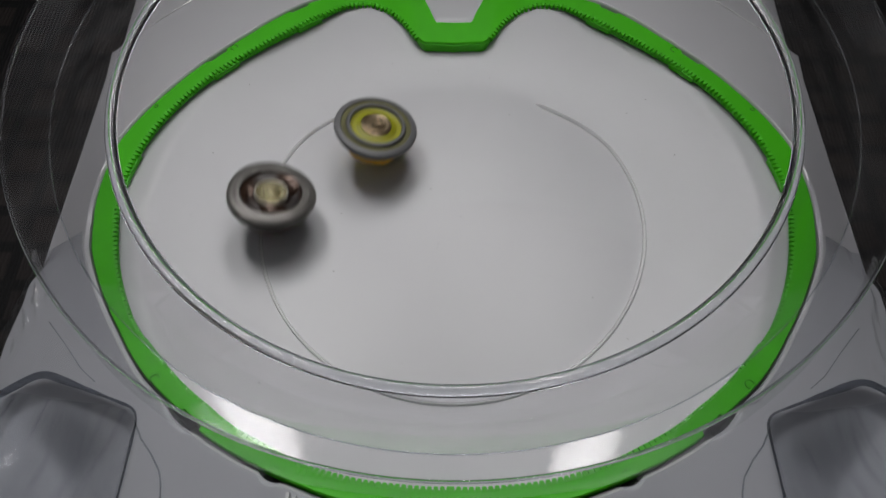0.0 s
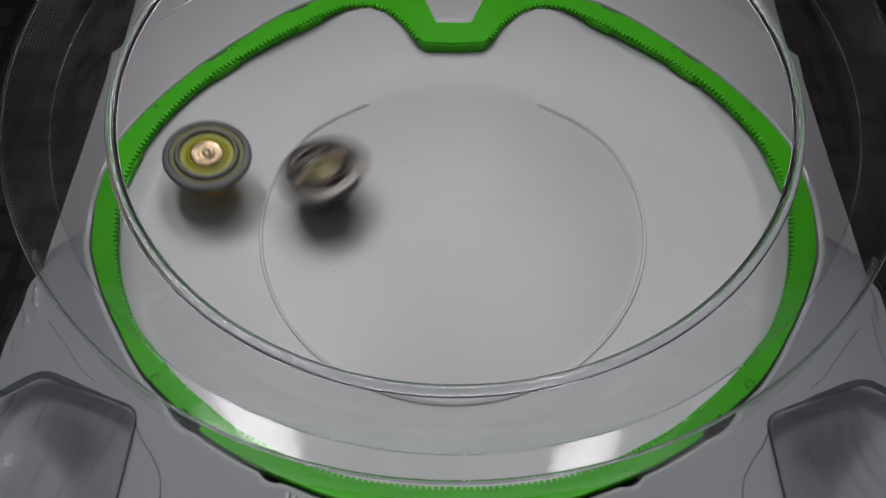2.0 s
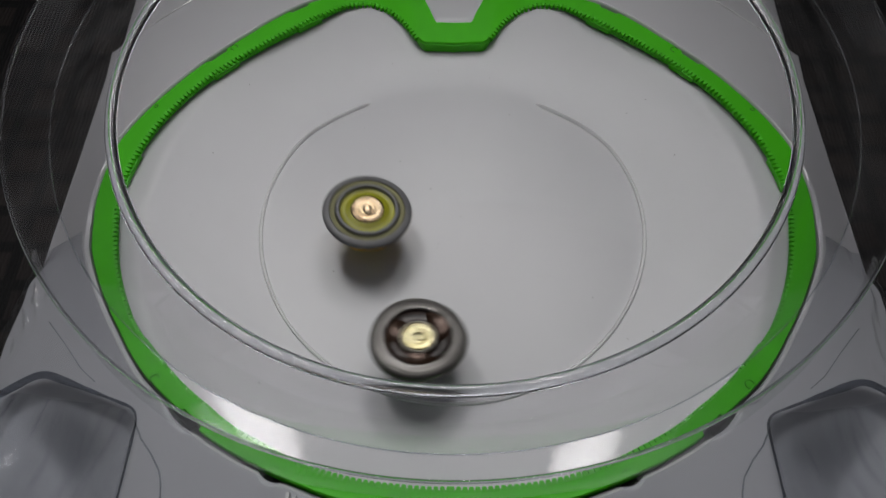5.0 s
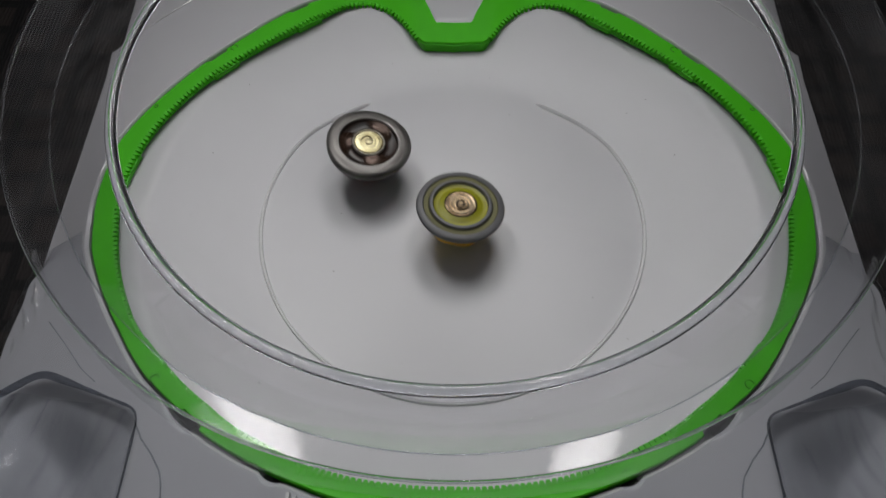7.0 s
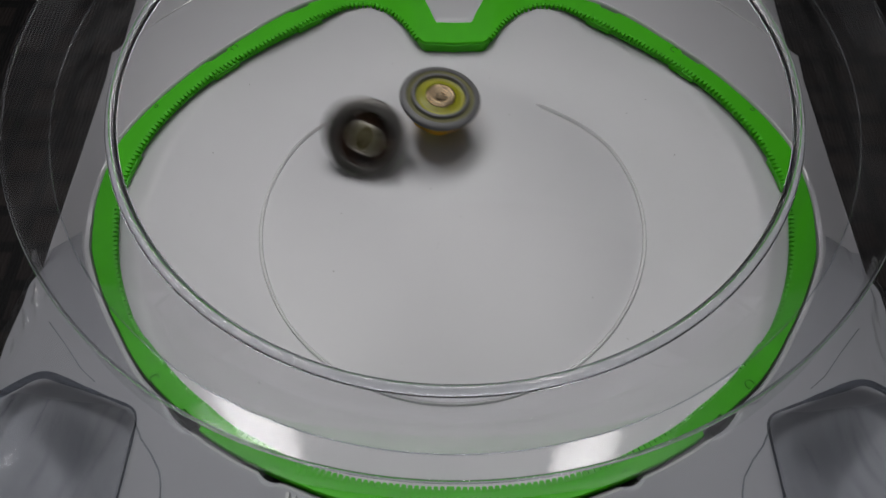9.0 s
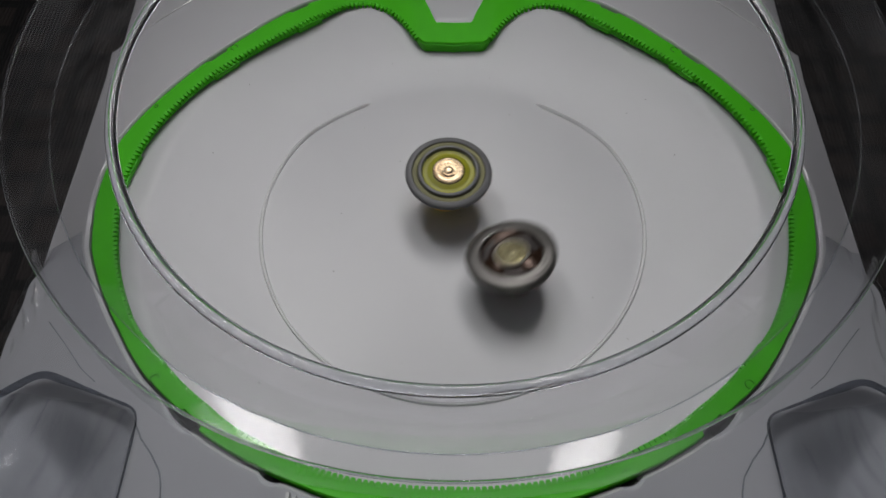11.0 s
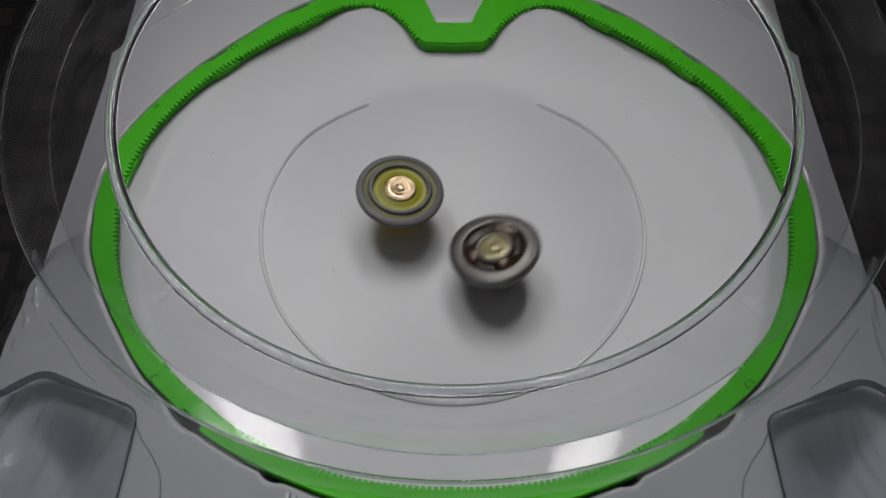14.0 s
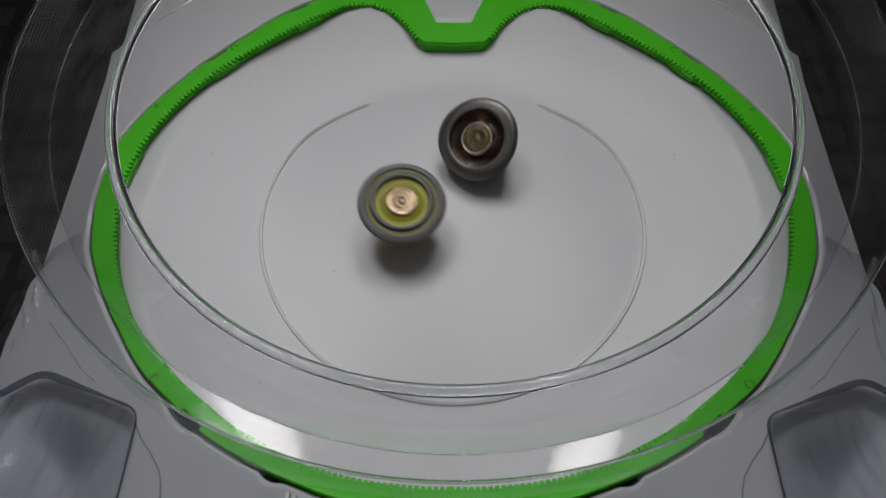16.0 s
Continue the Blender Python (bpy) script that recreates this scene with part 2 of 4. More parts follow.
def body_height(x, y, r):
    edge = R_OUT(np.degrees(np.arctan2(abs(x), y)))
    end = np.interp(np.degrees(np.arctan2(x, y)) % 360, ANGLES, ROUTLINE, period=360)
    z = .0222 - SINK(np.degrees(np.arctan2(abs(x), y))) - .0200 * np.clip((r - edge - .002) / (end - edge), 0, 1)
    z = np.where((y > .1) & (abs(x) < y * .1175), .0112, z)
    for side in (1, -1):
        d = inside([(side * px, py) for px, py in POCKET], x, y)
        z = z - .010 * ease(d / .007) - .025 * ease((d - .004) / .042)
    # far trays behind the rail
    for side in (1, -1):
        d = (y - TRAY_Y) + (abs(x) - .174) * TRAY_SLOPE
        z = z - .006 * ease(d / .005) * (r > .2)
    return z


def stadium():
    base = new("battle_stadium")
    base.location = (0, 0, TABLE_Z)
    tagged(base, "light grey plastic spinning-top stadium with a green toothed rail", "toy stadium")
    rings = []
    n_floor = 66
    for k in range(1, n_floor + 1):
        rr = RIN * k / n_floor
        z = bowl(rr)
        rings.append((rr, z))
    # the fine raised ring of the bowl, open at the far side
    under = np.where(NOTCH, RZ - .0440, RZ - .0060 - .006 * GROOVE)
    rings.append((RIN + .0050, bowl(RIN)))
    rings.append((RIN + .0056, np.maximum(RZ - .0060, bowl(RIN))))
    far = np.where(HOLE, HOLE_R, ROUT + PIT)
    rings.append((far - .0070, np.maximum(RZ - .0060, bowl(RIN))))
    rings.append((far - .0060, under))
    rings.append((far - .0010, under))
    rings.append((far - .0005, RZ - SINK(SIDE) + np.where(HOLE, -.0015, -.0004)))
    rings.append((far + .0000, RZ - SINK(SIDE) + np.where(HOLE, -.0011, .0006 - .0012 * GROOVE)))
    rings.append((far + .0004, RZ - SINK(SIDE) + np.where(HOLE, -.0010, .0008 - .0012 * GROOVE)))
    rings.append((far + .0009, RZ - SINK(SIDE) + np.where(HOLE, -.0010, .0006 - .0008 * GROOVE)))
    lipr = far + .0013
    rings.append((lipr, np.where(HOLE, .0105, np.minimum(RZ - SINK(SIDE) + .0002, body_height(DIRX * lipr, DIRY * lipr, lipr)))))
    n_out = 110
    for k in range(1, n_out + 1):
        u = k / n_out
        rr = lipr + (ROUTLINE - lipr) * u
        z = body_height(DIRX * rr, DIRY * rr, rr)
        rings.append((rr, z * ease(u * 45) + (1 - ease(u * 45)) * rings[-1][1] if k < 3 else z))
    last = rings[-1][1]
    rings.append((ROUTLINE + .0018, last - .0008))
    rings.append((ROUTLINE + .0030, last - .0035))
    rings.append((ROUTLINE + .0060, np.full(N_AROUND, TABLE_Z)))
    verts = [(0.0, 0.0, -TABLE_Z)]
    faces = []
    for rr, z in rings:
        for i in range(N_AROUND):
            verts.append((DIRX[i] * rr[i], DIRY[i] * rr[i], float(np.broadcast_to(z, rr.shape)[i]) - TABLE_Z))
    for i in range(N_AROUND):
        faces.append((0, 1 + (i + 1) % N_AROUND, 1 + i))
    for k in range(len(rings) - 1):
        a, b = 1 + k * N_AROUND, 1 + (k + 1) * N_AROUND
        for i in range(N_AROUND):
            j = (i + 1) % N_AROUND
            faces.append((a + i, a + j, b + j, b + i))
    part("body", mesh_of("body", verts, faces, GREY), base, "light grey moulded plastic bowl and ledge")

    # ridge ring on the bowl's floor, its highlight helped by a paler colour
    verts, faces = [], []
    cols = [a for a in np.arange(30.0, 330.01, 0.75)]
    prof = [(-.0014, .0000), (-.0009, .0013), (-.0002, .0004), (.0004, .0015), (.0010, .0000)]
    for a in cols:
        side = min(a, 360 - a)
        fade = ease(np.array((side - 29) / 5))
        r0 = .1065 + .0062 * float(ease(np.array((side - 30) / 32))) - .0020 * float(ease(np.array((side - 75) / 50)))
        for dr, dz in prof:
            r = r0 + dr * (0.35 + 0.65 * float(fade))
            verts.append((r * math.sin(radians(a)), r * math.cos(radians(a)), float(bowl(np.array(r))) + dz * float(fade) - TABLE_Z + .00005))
    for k in range(len(cols) - 1):
        for i in range(4):
            faces.append((k * 5 + i, k * 5 + i + 1, (k + 1) * 5 + i + 1, (k + 1) * 5 + i))
    part("ridge", mesh_of("ridge", verts, faces, RIDGE_LIT), base, "fine raised ring on the floor")

    # rail
    block = np.zeros(N_AROUND, bool)
    for a0, a1 in ((30.5, 36.5), (51.5, 57.5), (79.5, 86.5), (118, 124), (143, 149), (166, 171)):
        block |= (SIDE > a0) & (SIDE < a1)
    block |= SIDE < 9.2
    low = np.where(block, RIN - .0028, RIN - .0010)
    low = np.where(SIDE < 9.2, RIN - .0008, np.where((SIDE > 100) & block, RIN - .0016, low))
    out = np.where(HOLE, HOLE_R - .0005, ROUT - .0006 - .0012 * GROOVE - .0022 * ((SIDE > 133.2) & (SIDE < 137.5)) - .0016 * NICK)
    z0 = np.maximum(bowl(RIN) - .0005, 0)
    FOOT = np.where(SIDE < 9.2, .0010, .0019)
    loops = [(out, np.minimum(z0 + FOOT, RZ - .0055)), (out, RZ - .0006), (out - .0006, RZ), (RIN + .0006, RZ - DIP), (RIN, RZ - .0005 - DIP), (RIN, RZ - .0015 - DIP),
             (low, RZ - .0019 - DIP), (low, z0 + FOOT), (RIN + .0040, z0 + FOOT)]
    verts, faces = [], []
    for rr, z in loops:
        for i in range(N_AROUND):
            verts.append((DIRX[i] * rr[i], DIRY[i] * rr[i], float(z[i]) - TABLE_Z))
    for k in range(len(loops)):
        a, b = k * N_AROUND, ((k + 1) % len(loops)) * N_AROUND
        for i in range(N_AROUND):
            j = (i + 1) % N_AROUND
            faces.append((a + i, b + i, b + j, a + j))
    rail = part("rail", mesh_of("rail", verts, faces, GREEN), base, "bright green plastic rail")

    # teeth along the rail's inner edge
    verts, faces = [], []
    step, a = .0030, 9.8
    while a < 180:
        r = float(R_IN(a))
        slope = (float(R_IN(a + .3)) - float(R_IN(a - .3))) / radians(.6)
        for s in (1, -1):
            c = Vector((s * r * math.sin(radians(a)), r * math.cos(radians(a)), 0))
            er = Vector((s * math.sin(radians(a)), math.cos(radians(a)), 0))
            et = Vector((s * math.cos(radians(a)), -math.sin(radians(a)), 0))
            tang = (et * r + er * slope).normalized()
            inw = Vector((-tang.y * s, tang.x * s, 0)) * 1.0
            if inw.dot(er) > 0:
                inw = -inw
            zt = float(RAIL_Z(a) - LEAN(a)) - TABLE_Z
            broad = 1.2 + .14 * float(ease(np.array((a - 96) / 10)))
            b0 = len(verts)
            proud = 1.0 - .6 * float(ease(np.array((a - 92) / 16)) * (1 - ease(np.array((a - 138) / 10))))
            for d, w, dz in ((-.0008, .00095, .0001), (.0017, .00080, -.0001), (.0023, .00050, -.0008), (-.0008, .00095, -.0030),
                             (.0023, .00055, -.0030)):
                for q in (-1, 1):
                    pnt = c + inw * (d * proud) + tang * (q * w * broad)
                    verts.append((pnt.x, pnt.y, zt + dz))
            faces += [(b0, b0 + 1, b0 + 3, b0 + 2), (b0 + 2, b0 + 3, b0 + 5, b0 + 4), (b0 + 4, b0 + 5, b0 + 9, b0 + 8),
                      (b0 + 8, b0 + 9, b0 + 7, b0 + 6), (b0, b0 + 2, b0 + 4, b0 + 8, b0 + 6), (b0 + 1, b0 + 7, b0 + 9, b0 + 5, b0 + 3)]
        a += math.degrees(step / math.hypot(r, slope))
    part("teeth", mesh_of("teeth", verts, faces, GREEN, False), rail, "row of small green rail teeth", "stuff")
    # glossy lips: round the rail, and along the far trays
    def cord(name, path, rad, closed, lab):
        verts, faces = [], []
        n = len(path)
        for k, q in enumerate(path):
            a = path[(k - 1) % n] if closed else path[max(k - 1, 0)]
            b = path[(k + 1) % n] if closed else path[min(k + 1, n - 1)]
            t = (b - a).normalized()
            w = Vector((-t.y, t.x, 0)).normalized()
            for m in range(8):
                g = 2 * math.pi * m / 8
                o = q + w * (rad * math.cos(g))
                verts.append((o.x, o.y, o.z + rad * math.sin(g)))
        for k in range(n if closed else n - 1):
            for m in range(8):
                k2 = (k + 1) % n
                faces.append((k * 8 + m, k * 8 + (m + 1) % 8, k2 * 8 + (m + 1) % 8, k2 * 8 + m))
        part(name, mesh_of(name, verts, faces, LIP), base, lab)
    for sx in (1, -1):
        cord("lip", [Vector((sx * float(R_OUT(a) + .0008) * math.sin(radians(a)), float(R_OUT(a) + .0008) * math.cos(radians(a)),
                            float(RAIL_Z(a)) + .0004 - TABLE_Z)) for a in np.arange(20, 86, .6)], .0007, False, "thin glossy pale lip along the rail")
        path = []
        for k in range(31):
            u = k / 30
            x, y = .2135 - .058 * u, .1462 + .0452 * u
            path.append(Vector((sx * x, y, float(body_height(np.array(sx * x), np.array(y - .002), np.array(math.hypot(x, y)))) + .0003 - TABLE_Z)))
        cord("tray_edge", path, .0007, False, "pale edge of the far tray")
    # pale ribs added at the near edge in place of a row of bright reflections
    for k in range(8):
        x = -.0745 + .0031 * k
        y = -math.sqrt(.1782 ** 2 - x * x) + .0005 * math.sin(k * 2.1)
        v, f = box(x - .0008, x + .0008, y - .0035, y + .0008, .0150 - TABLE_Z, .0222 + .0004 * math.cos(k * 1.7) - TABLE_Z)
        part("rib", mesh_of("rib", v, f, LIP, False), base, "small pale rib standing in for a highlight")
    # puzzle joints and moulding pips on the rail's top
    for a, off, size in ((49.8, .0080, .0022), (69, .0085, .0011), (126, .0075, .0022), (151.5, .0065, .0018)):
        for sx in (1, -1):
            rr = float(R_IN(a)) + off
            verts, faces = [], []
            arc = [radians(d) for d in range(0, 271, 15)] if size > .0015 else [radians(d) for d in range(0, 361, 20)]
            for t in arc:
                for q in (-1, 0, 1):
                    rad = size + q * .00032
                    verts.append((sx * rr * math.sin(radians(a)) + rad * math.cos(t), rr * math.cos(radians(a)) + rad * math.sin(t),
                                  float(RAIL_Z(a) - .5 * LEAN(a)) - TABLE_Z + (.00028 if q == 0 else .00002)))
            for k in range(len(arc) - 1):
                for q in (0, 1):
                    faces.append((k * 3 + q, k * 3 + q + 1, (k + 1) * 3 + q + 1, (k + 1) * 3 + q))
            part("joint_mark", mesh_of("joint_mark", verts, faces, GREEN_SEAM), rail)
    return base


stadium()


def dust():
    """Specks and short hairs lying on the bowl's floor."""
    rnd = random.Random(5)
    verts, faces = [], []
    for k in range(26):
        a, r = rnd.uniform(0, 2 * math.pi), .165 * math.sqrt(rnd.random())
        x, y = r * math.sin(a), r * math.cos(a)
        z = float(bowl(np.array(r))) + .0001
        w, l, t = rnd.uniform(.0001, .0003), rnd.uniform(.0002, .0006), rnd.uniform(0, math.pi)
        b = len(verts)
        for u, v in ((-l, -w), (l, -w * .6), (l * .8, w), (-l * .7, w)):
            verts.append((x + u * math.cos(t) - v * math.sin(t), y + u * math.sin(t) + v * math.cos(t), z))
        verts.append((x, y, z + .0002))
        faces += [(b, b + 1, b + 4), (b + 1, b + 2, b + 4), (b + 2, b + 3, b + 4), (b + 3, b, b + 4)]
    ob = new("dust_specks", mesh_of("dust_specks", verts, faces, DUST))
    tagged(ob, "tiny dark specks of dust on the stadium floor", "dust", kind="stuff")


dust()


def cover():
    base = new("clear_cover")
    base.location = (0, 0, .0225)
    tagged(base, "clear plastic guard wall with a round open top, over the stadium", "stadium cover")
    z0 = .0225

    def loop_mesh(name, loops, mat, segs=192):
        verts, faces = [], []
        for R, yc, z in loops:
            for k in range(segs):
                a = 2 * math.pi * k / segs
                verts.append((R * math.cos(a), yc + R * math.sin(a), z - z0))
        for i in range(len(loops) - 1):
            for k in range(segs):
                k2 = (k + 1) % segs
                faces.append((i * segs + k, i * segs + k2, (i + 1) * segs + k2, (i + 1) * segs + k))
        return mesh_of(name, verts, faces, mat)
    wall = part("wall", loop_mesh("wall", [(.1522, 0, .1262), (.2258, .0737, .0543)], CLEAR), base, "thin sloping clear wall")
    ledge = part("ledge", loop_mesh("ledge", [(.2258, .0737, .0543), (.2555, .0913, .0560)], LEDGE), base, "clear dished ledge")
    skirt = part("skirt", loop_mesh("skirt", [(.2555, .0913, .0560), (.2562, .0913, .0500), (.2580, .0913, .0232)], SKIRT), base, "clear upright skirt")
    c = [(math.cos(a), math.sin(a)) for a in np.linspace(0, 2 * math.pi, 13)]
    rim = part("rim", loop_mesh("rim", [(.1505 + .0026 * u, 0, .1262 + .0017 * w) for u, w in c], RIM_GLASS), base, "thick clear rolled rim")
    edge = part("ledge_edge", loop_mesh("ledge_edge", [(.2555 + .0009 * u, .0913, .0562 + .0009 * w) for u, w in c], RIM_GLASS), base)
    crease = part("crease", loop_mesh("crease", [(.2258 + .0004 * u, .0737, .0543 + .0004 * w) for u, w in c], INSERT), base)
    # clear sheet over the near corners
    cols = [i for i in range(N_AROUND) if SIDE[i] > 96]
    steps = 40
    verts, faces = [], []
    for i in cols:
        for k in range(steps + 1):
            r = ROUT[i] + .0016 + (ROUTLINE[i] + .0014 - ROUT[i]) * k / steps
            x, y = DIRX[i] * r, DIRY[i] * r
            z = float(body_height(np.array(x), np.array(y), np.array(r))) + .0030
            crumple = float(ease(np.array((abs(x) - .212) / .014)))
            z += .0006 * noise.noise((x * 60, y * 60, 3)) + .0026 * crumple * (1 - abs(noise.noise((x * 120, y * 55, 1.3))) * 2)
            verts.append((x, y, z - z0))
    for a in range(len(cols) - 1):
        for k in range(steps):
            faces.append((a * (steps + 1) + k, a * (steps + 1) + k + 1, (a + 1) * (steps + 1) + k + 1, (a + 1) * (steps + 1) + k))
    sheet = part("corner_sheet", mesh_of("corner_sheet", verts, faces, CLEAR_EDGE), base, "clear formed sheet over the near corners")
    beads = []
    for side in (1, -1):
        pts = [Vector((side * px, py, 0)) for px, py in (POCKET[2], POCKET[1], POCKET[0], POCKET[4])]
        path = []
        for a, b, d in zip(pts[:-2], pts[1:-1], pts[2:]):
            n0, n1 = (a - b).normalized(), (d - b).normalized()
            if not path:
                path.append(a)
            path += [b + n0 * .007 * (1 - u) ** 2 + n1 * .007 * u ** 2 for u in (0, .25, .5, .75, 1)]
        path.append(pts[-1])
        fine = []
        for a, b in zip(path, path[1:]):
            n = max(int((b - a).length / .002), 1)
            fine += [a.lerp(b, k / n) for k in range(n)]
        verts, faces = [], []
        for k, q in enumerate(fine):
            t = (fine[min(k + 1, len(fine) - 1)] - fine[max(k - 1, 0)]).normalized()
            w = Vector((-t.y, t.x, 0))
            z = float(body_height(np.array(q.x), np.array(q.y), np.array(math.hypot(q.x, q.y)))) + .0035 - z0
            for m in range(8):
                ang = 2 * math.pi * m / 8
                rad = .0005 + .0011 * float(ease(np.array((abs(q.x) - .160) / .045))) + .0003 * noise.noise((q.x * 90, q.y * 90, 0))
                o = q + w * (rad * 1.3 * math.cos(ang))
                verts.append((o.x, o.y, z + rad * math.sin(ang)))
        for k in range(len(fine) - 1):
            for m in range(8):
                faces.append((k * 8 + m, k * 8 + (m + 1) % 8, (k + 1) * 8 + (m + 1) % 8, (k + 1) * 8 + m))
        beads.append(part("liner_edge", mesh_of("liner_edge", verts, faces, SMOKE), base, "dark-looking folded edge of the clear sheet"))
        # clear insert that hangs in the corner recess
        verts, faces = [], []
        n = 84
        dents = [(.172, -.150, .0035), (.190, -.158, .0022), (.205, -.176, .0030), (.181, -.183, .0026), (.226, -.137, .0030), (.176, -.205, .0040), (.214, -.205, .0024)]
        for j in range(n + 1):
            for i in range(n + 1):
                u, v = i / n, j / n
                lo = Vector((.1525, -.1225)).lerp(Vector((.161, -.262)), v)
                hi = Vector((.236, -.107)).lerp(Vector((.246, -.262)), v)
                q = lo.lerp(hi, u)
                d = float(inside(POCKET, np.array(q.x), np.array(q.y)))
                r = math.hypot(q.x, q.y)
                top_z = float(body_height(np.array(q.x), np.array(q.y), np.array(r))) + .010 * float(ease(np.array(d / .007))) + .025 * float(ease(np.array((d - .004) / .042)))
                z = top_z - .012 * float(ease(np.array(d / .040))) + .002 + .0022 * noise.noise((q.x * 42, q.y * 22, 7.5 + side)) + .0026 * (1 - 2 * abs(noise.noise((q.x * 95 + q.y * 40, q.y * 24, 2.5 * side))))
                for ex, ey, er in dents:
                    e = math.hypot(q.x - ex - .003 * side, q.y - ey) / (.6 * er)
                    z += .16 * er * math.exp(-e * e) * (1 + .8 * noise.noise((q.x * 500, q.y * 500, side)))
                verts.append((side * q.x, q.y, z - z0))
        for j in range(n):
            for i in range(n):
                faces.append((j * (n + 1) + i, j * (n + 1) + i + 1, (j + 1) * (n + 1) + i + 1, (j + 1) * (n + 1) + i))
        # two fine folds of the sheet beside the recess
        for fold, rad in (([(.2126, -.0720), (.1990, -.0862), (.1868, -.1000), (.1756, -.1089)], .00024),
                          ([(.1530, -.1274), (.1478, -.1365), (.1414, -.1438), (.1361, -.1517), (.1343, -.1582), (.1335, -.1658)], .00042)):
            run = []
            for (x0, y0), (x1, y1) in zip(fold, fold[1:]):
                run += [(x0 + (x1 - x0) * k / 6, y0 + (y1 - y0) * k / 6) for k in range(6)]
            fv, ff = [], []
            for k, (x, y) in enumerate(run):
                a, b = run[max(k - 1, 0)], run[min(k + 1, len(run) - 1)]
                ln = math.hypot(b[0] - a[0], b[1] - a[1])
                wx, wy = -(b[1] - a[1]) / ln, (b[0] - a[0]) / ln
                z = float(body_height(np.array(x), np.array(y), np.array(math.hypot(x, y)))) + .0034 - z0
                for m in range(6):
                    g = 2 * math.pi * m / 6
                    fv.append((side * (x + wx * rad * math.cos(g)), y + wy * rad * math.cos(g), z + rad * math.sin(g)))
            for k in range(len(run) - 1):
                for m in range(6):
                    ff.append((k * 6 + m, k * 6 + (m + 1) % 6, k * 6 + 6 + (m + 1) % 6, k * 6 + 6 + m))
            beads.append(part("fold", mesh_of("fold", fv, ff, FOLD), base, "fine fold in the clear sheet"))
        beads.append(part("corner_insert", mesh_of("corner_insert", verts, faces, INSERT), base, "wavy clear insert in the corner recess"))
    for o in (wall, rim, ledge, skirt, edge, crease, sheet, *beads):
        o.visible_shadow = False
    return base


cover()


# ---- spinning tops ----
def spun(x, y, z, nx, ny, turn):
    """The pose of a top whose tip stands at x, y, z, leaning along nx, ny, turned about its own axis."""
    up = Vector((nx, ny, math.sqrt(max(1 - nx * nx - ny * ny, 0))))
    q = Vector((0, 0, 1)).rotation_difference(up)
    return Matrix.Translation((x, y, z)) @ q.to_matrix().to_4x4() @ pose(0, 0, 0, 0, 0, turn)


STEEL = material("worn_steel", (0.13, 0.13, 0.135), 0.58, 0.5, second=(0.19, 0.19, 0.195), scale=420, fine=2600, bump=0.15, rings=True)
BRIGHT = material("bright_steel", (0.08, 0.075, 0.071), 0.46, 0.8, second=(0.27, 0.258, 0.245), scale=300, fine=2600, spread=0.32, bump=0.12, rings=True)
OLIVE = material("olive_yellow", (0.19, 0.185, 0.003), 0.42, 0.0, second=(0.40, 0.40, 0.008), scale=500, fine=2000, rings=True)
KHAKI = material("khaki_ring", (0.090, 0.088, 0.042), 0.5, 0.3, second=(0.15, 0.145, 0.055), scale=500, fine=2000, rings=True)
BRONZE = material("bronze_chip", (0.15, 0.095, 0.045), 0.24, 0.8, second=(0.42, 0.33, 0.22), scale=900, fine=2500, bump=0.01, rings=True, spread=0.3)
AMBER = material("amber_plastic", (0.80, 0.40, 0.01), 0.3, second=(0.85, 0.48, 0.015), scale=200, coat=0.3)
AMBER.node_tree.nodes["Principled BSDF"].inputs["Transmission Weight"].default_value = 0.3
LEMON = material("yellow_plastic", (0.80, 0.78, 0.02), 0.35, second=(0.85, 0.82, 0.04), scale=200)
BLACK = material("black_plastic", (0.012, 0.011, 0.011), 0.3, second=(0.03, 0.02, 0.016), scale=500, rings=True, coat=0.2)
COPPER = material("copper_brown", (0.028, 0.012, 0.007), 0.26, 0.5, second=(0.075, 0.045, 0.031), scale=420, fine=2000, rings=True, spread=0.35)
BROWN = material("brown_dish", (0.006, 0.005, 0.005), 0.40, 0.1, second=(0.030, 0.012, 0.007), scale=420, fine=2000, rings=True, spread=0.35, coat=0.1)
GOLD = material("gold_chip", (0.16, 0.13, 0.04), 0.26, 0.7, second=(0.50, 0.46, 0.29), scale=900, fine=2500, bump=0.01, rings=True, spread=0.3)
MARK = material("dark_mark", (0.05, 0.035, 0.012), 0.4, 0.5, scale=300)
RED = material("red_plastic", (0.35, 0.012, 0.012), 0.35, scale=200)
PALE = material("pale_metal", (0.60, 0.57, 0.50), 0.30, 0.3, scale=600, rings=True)


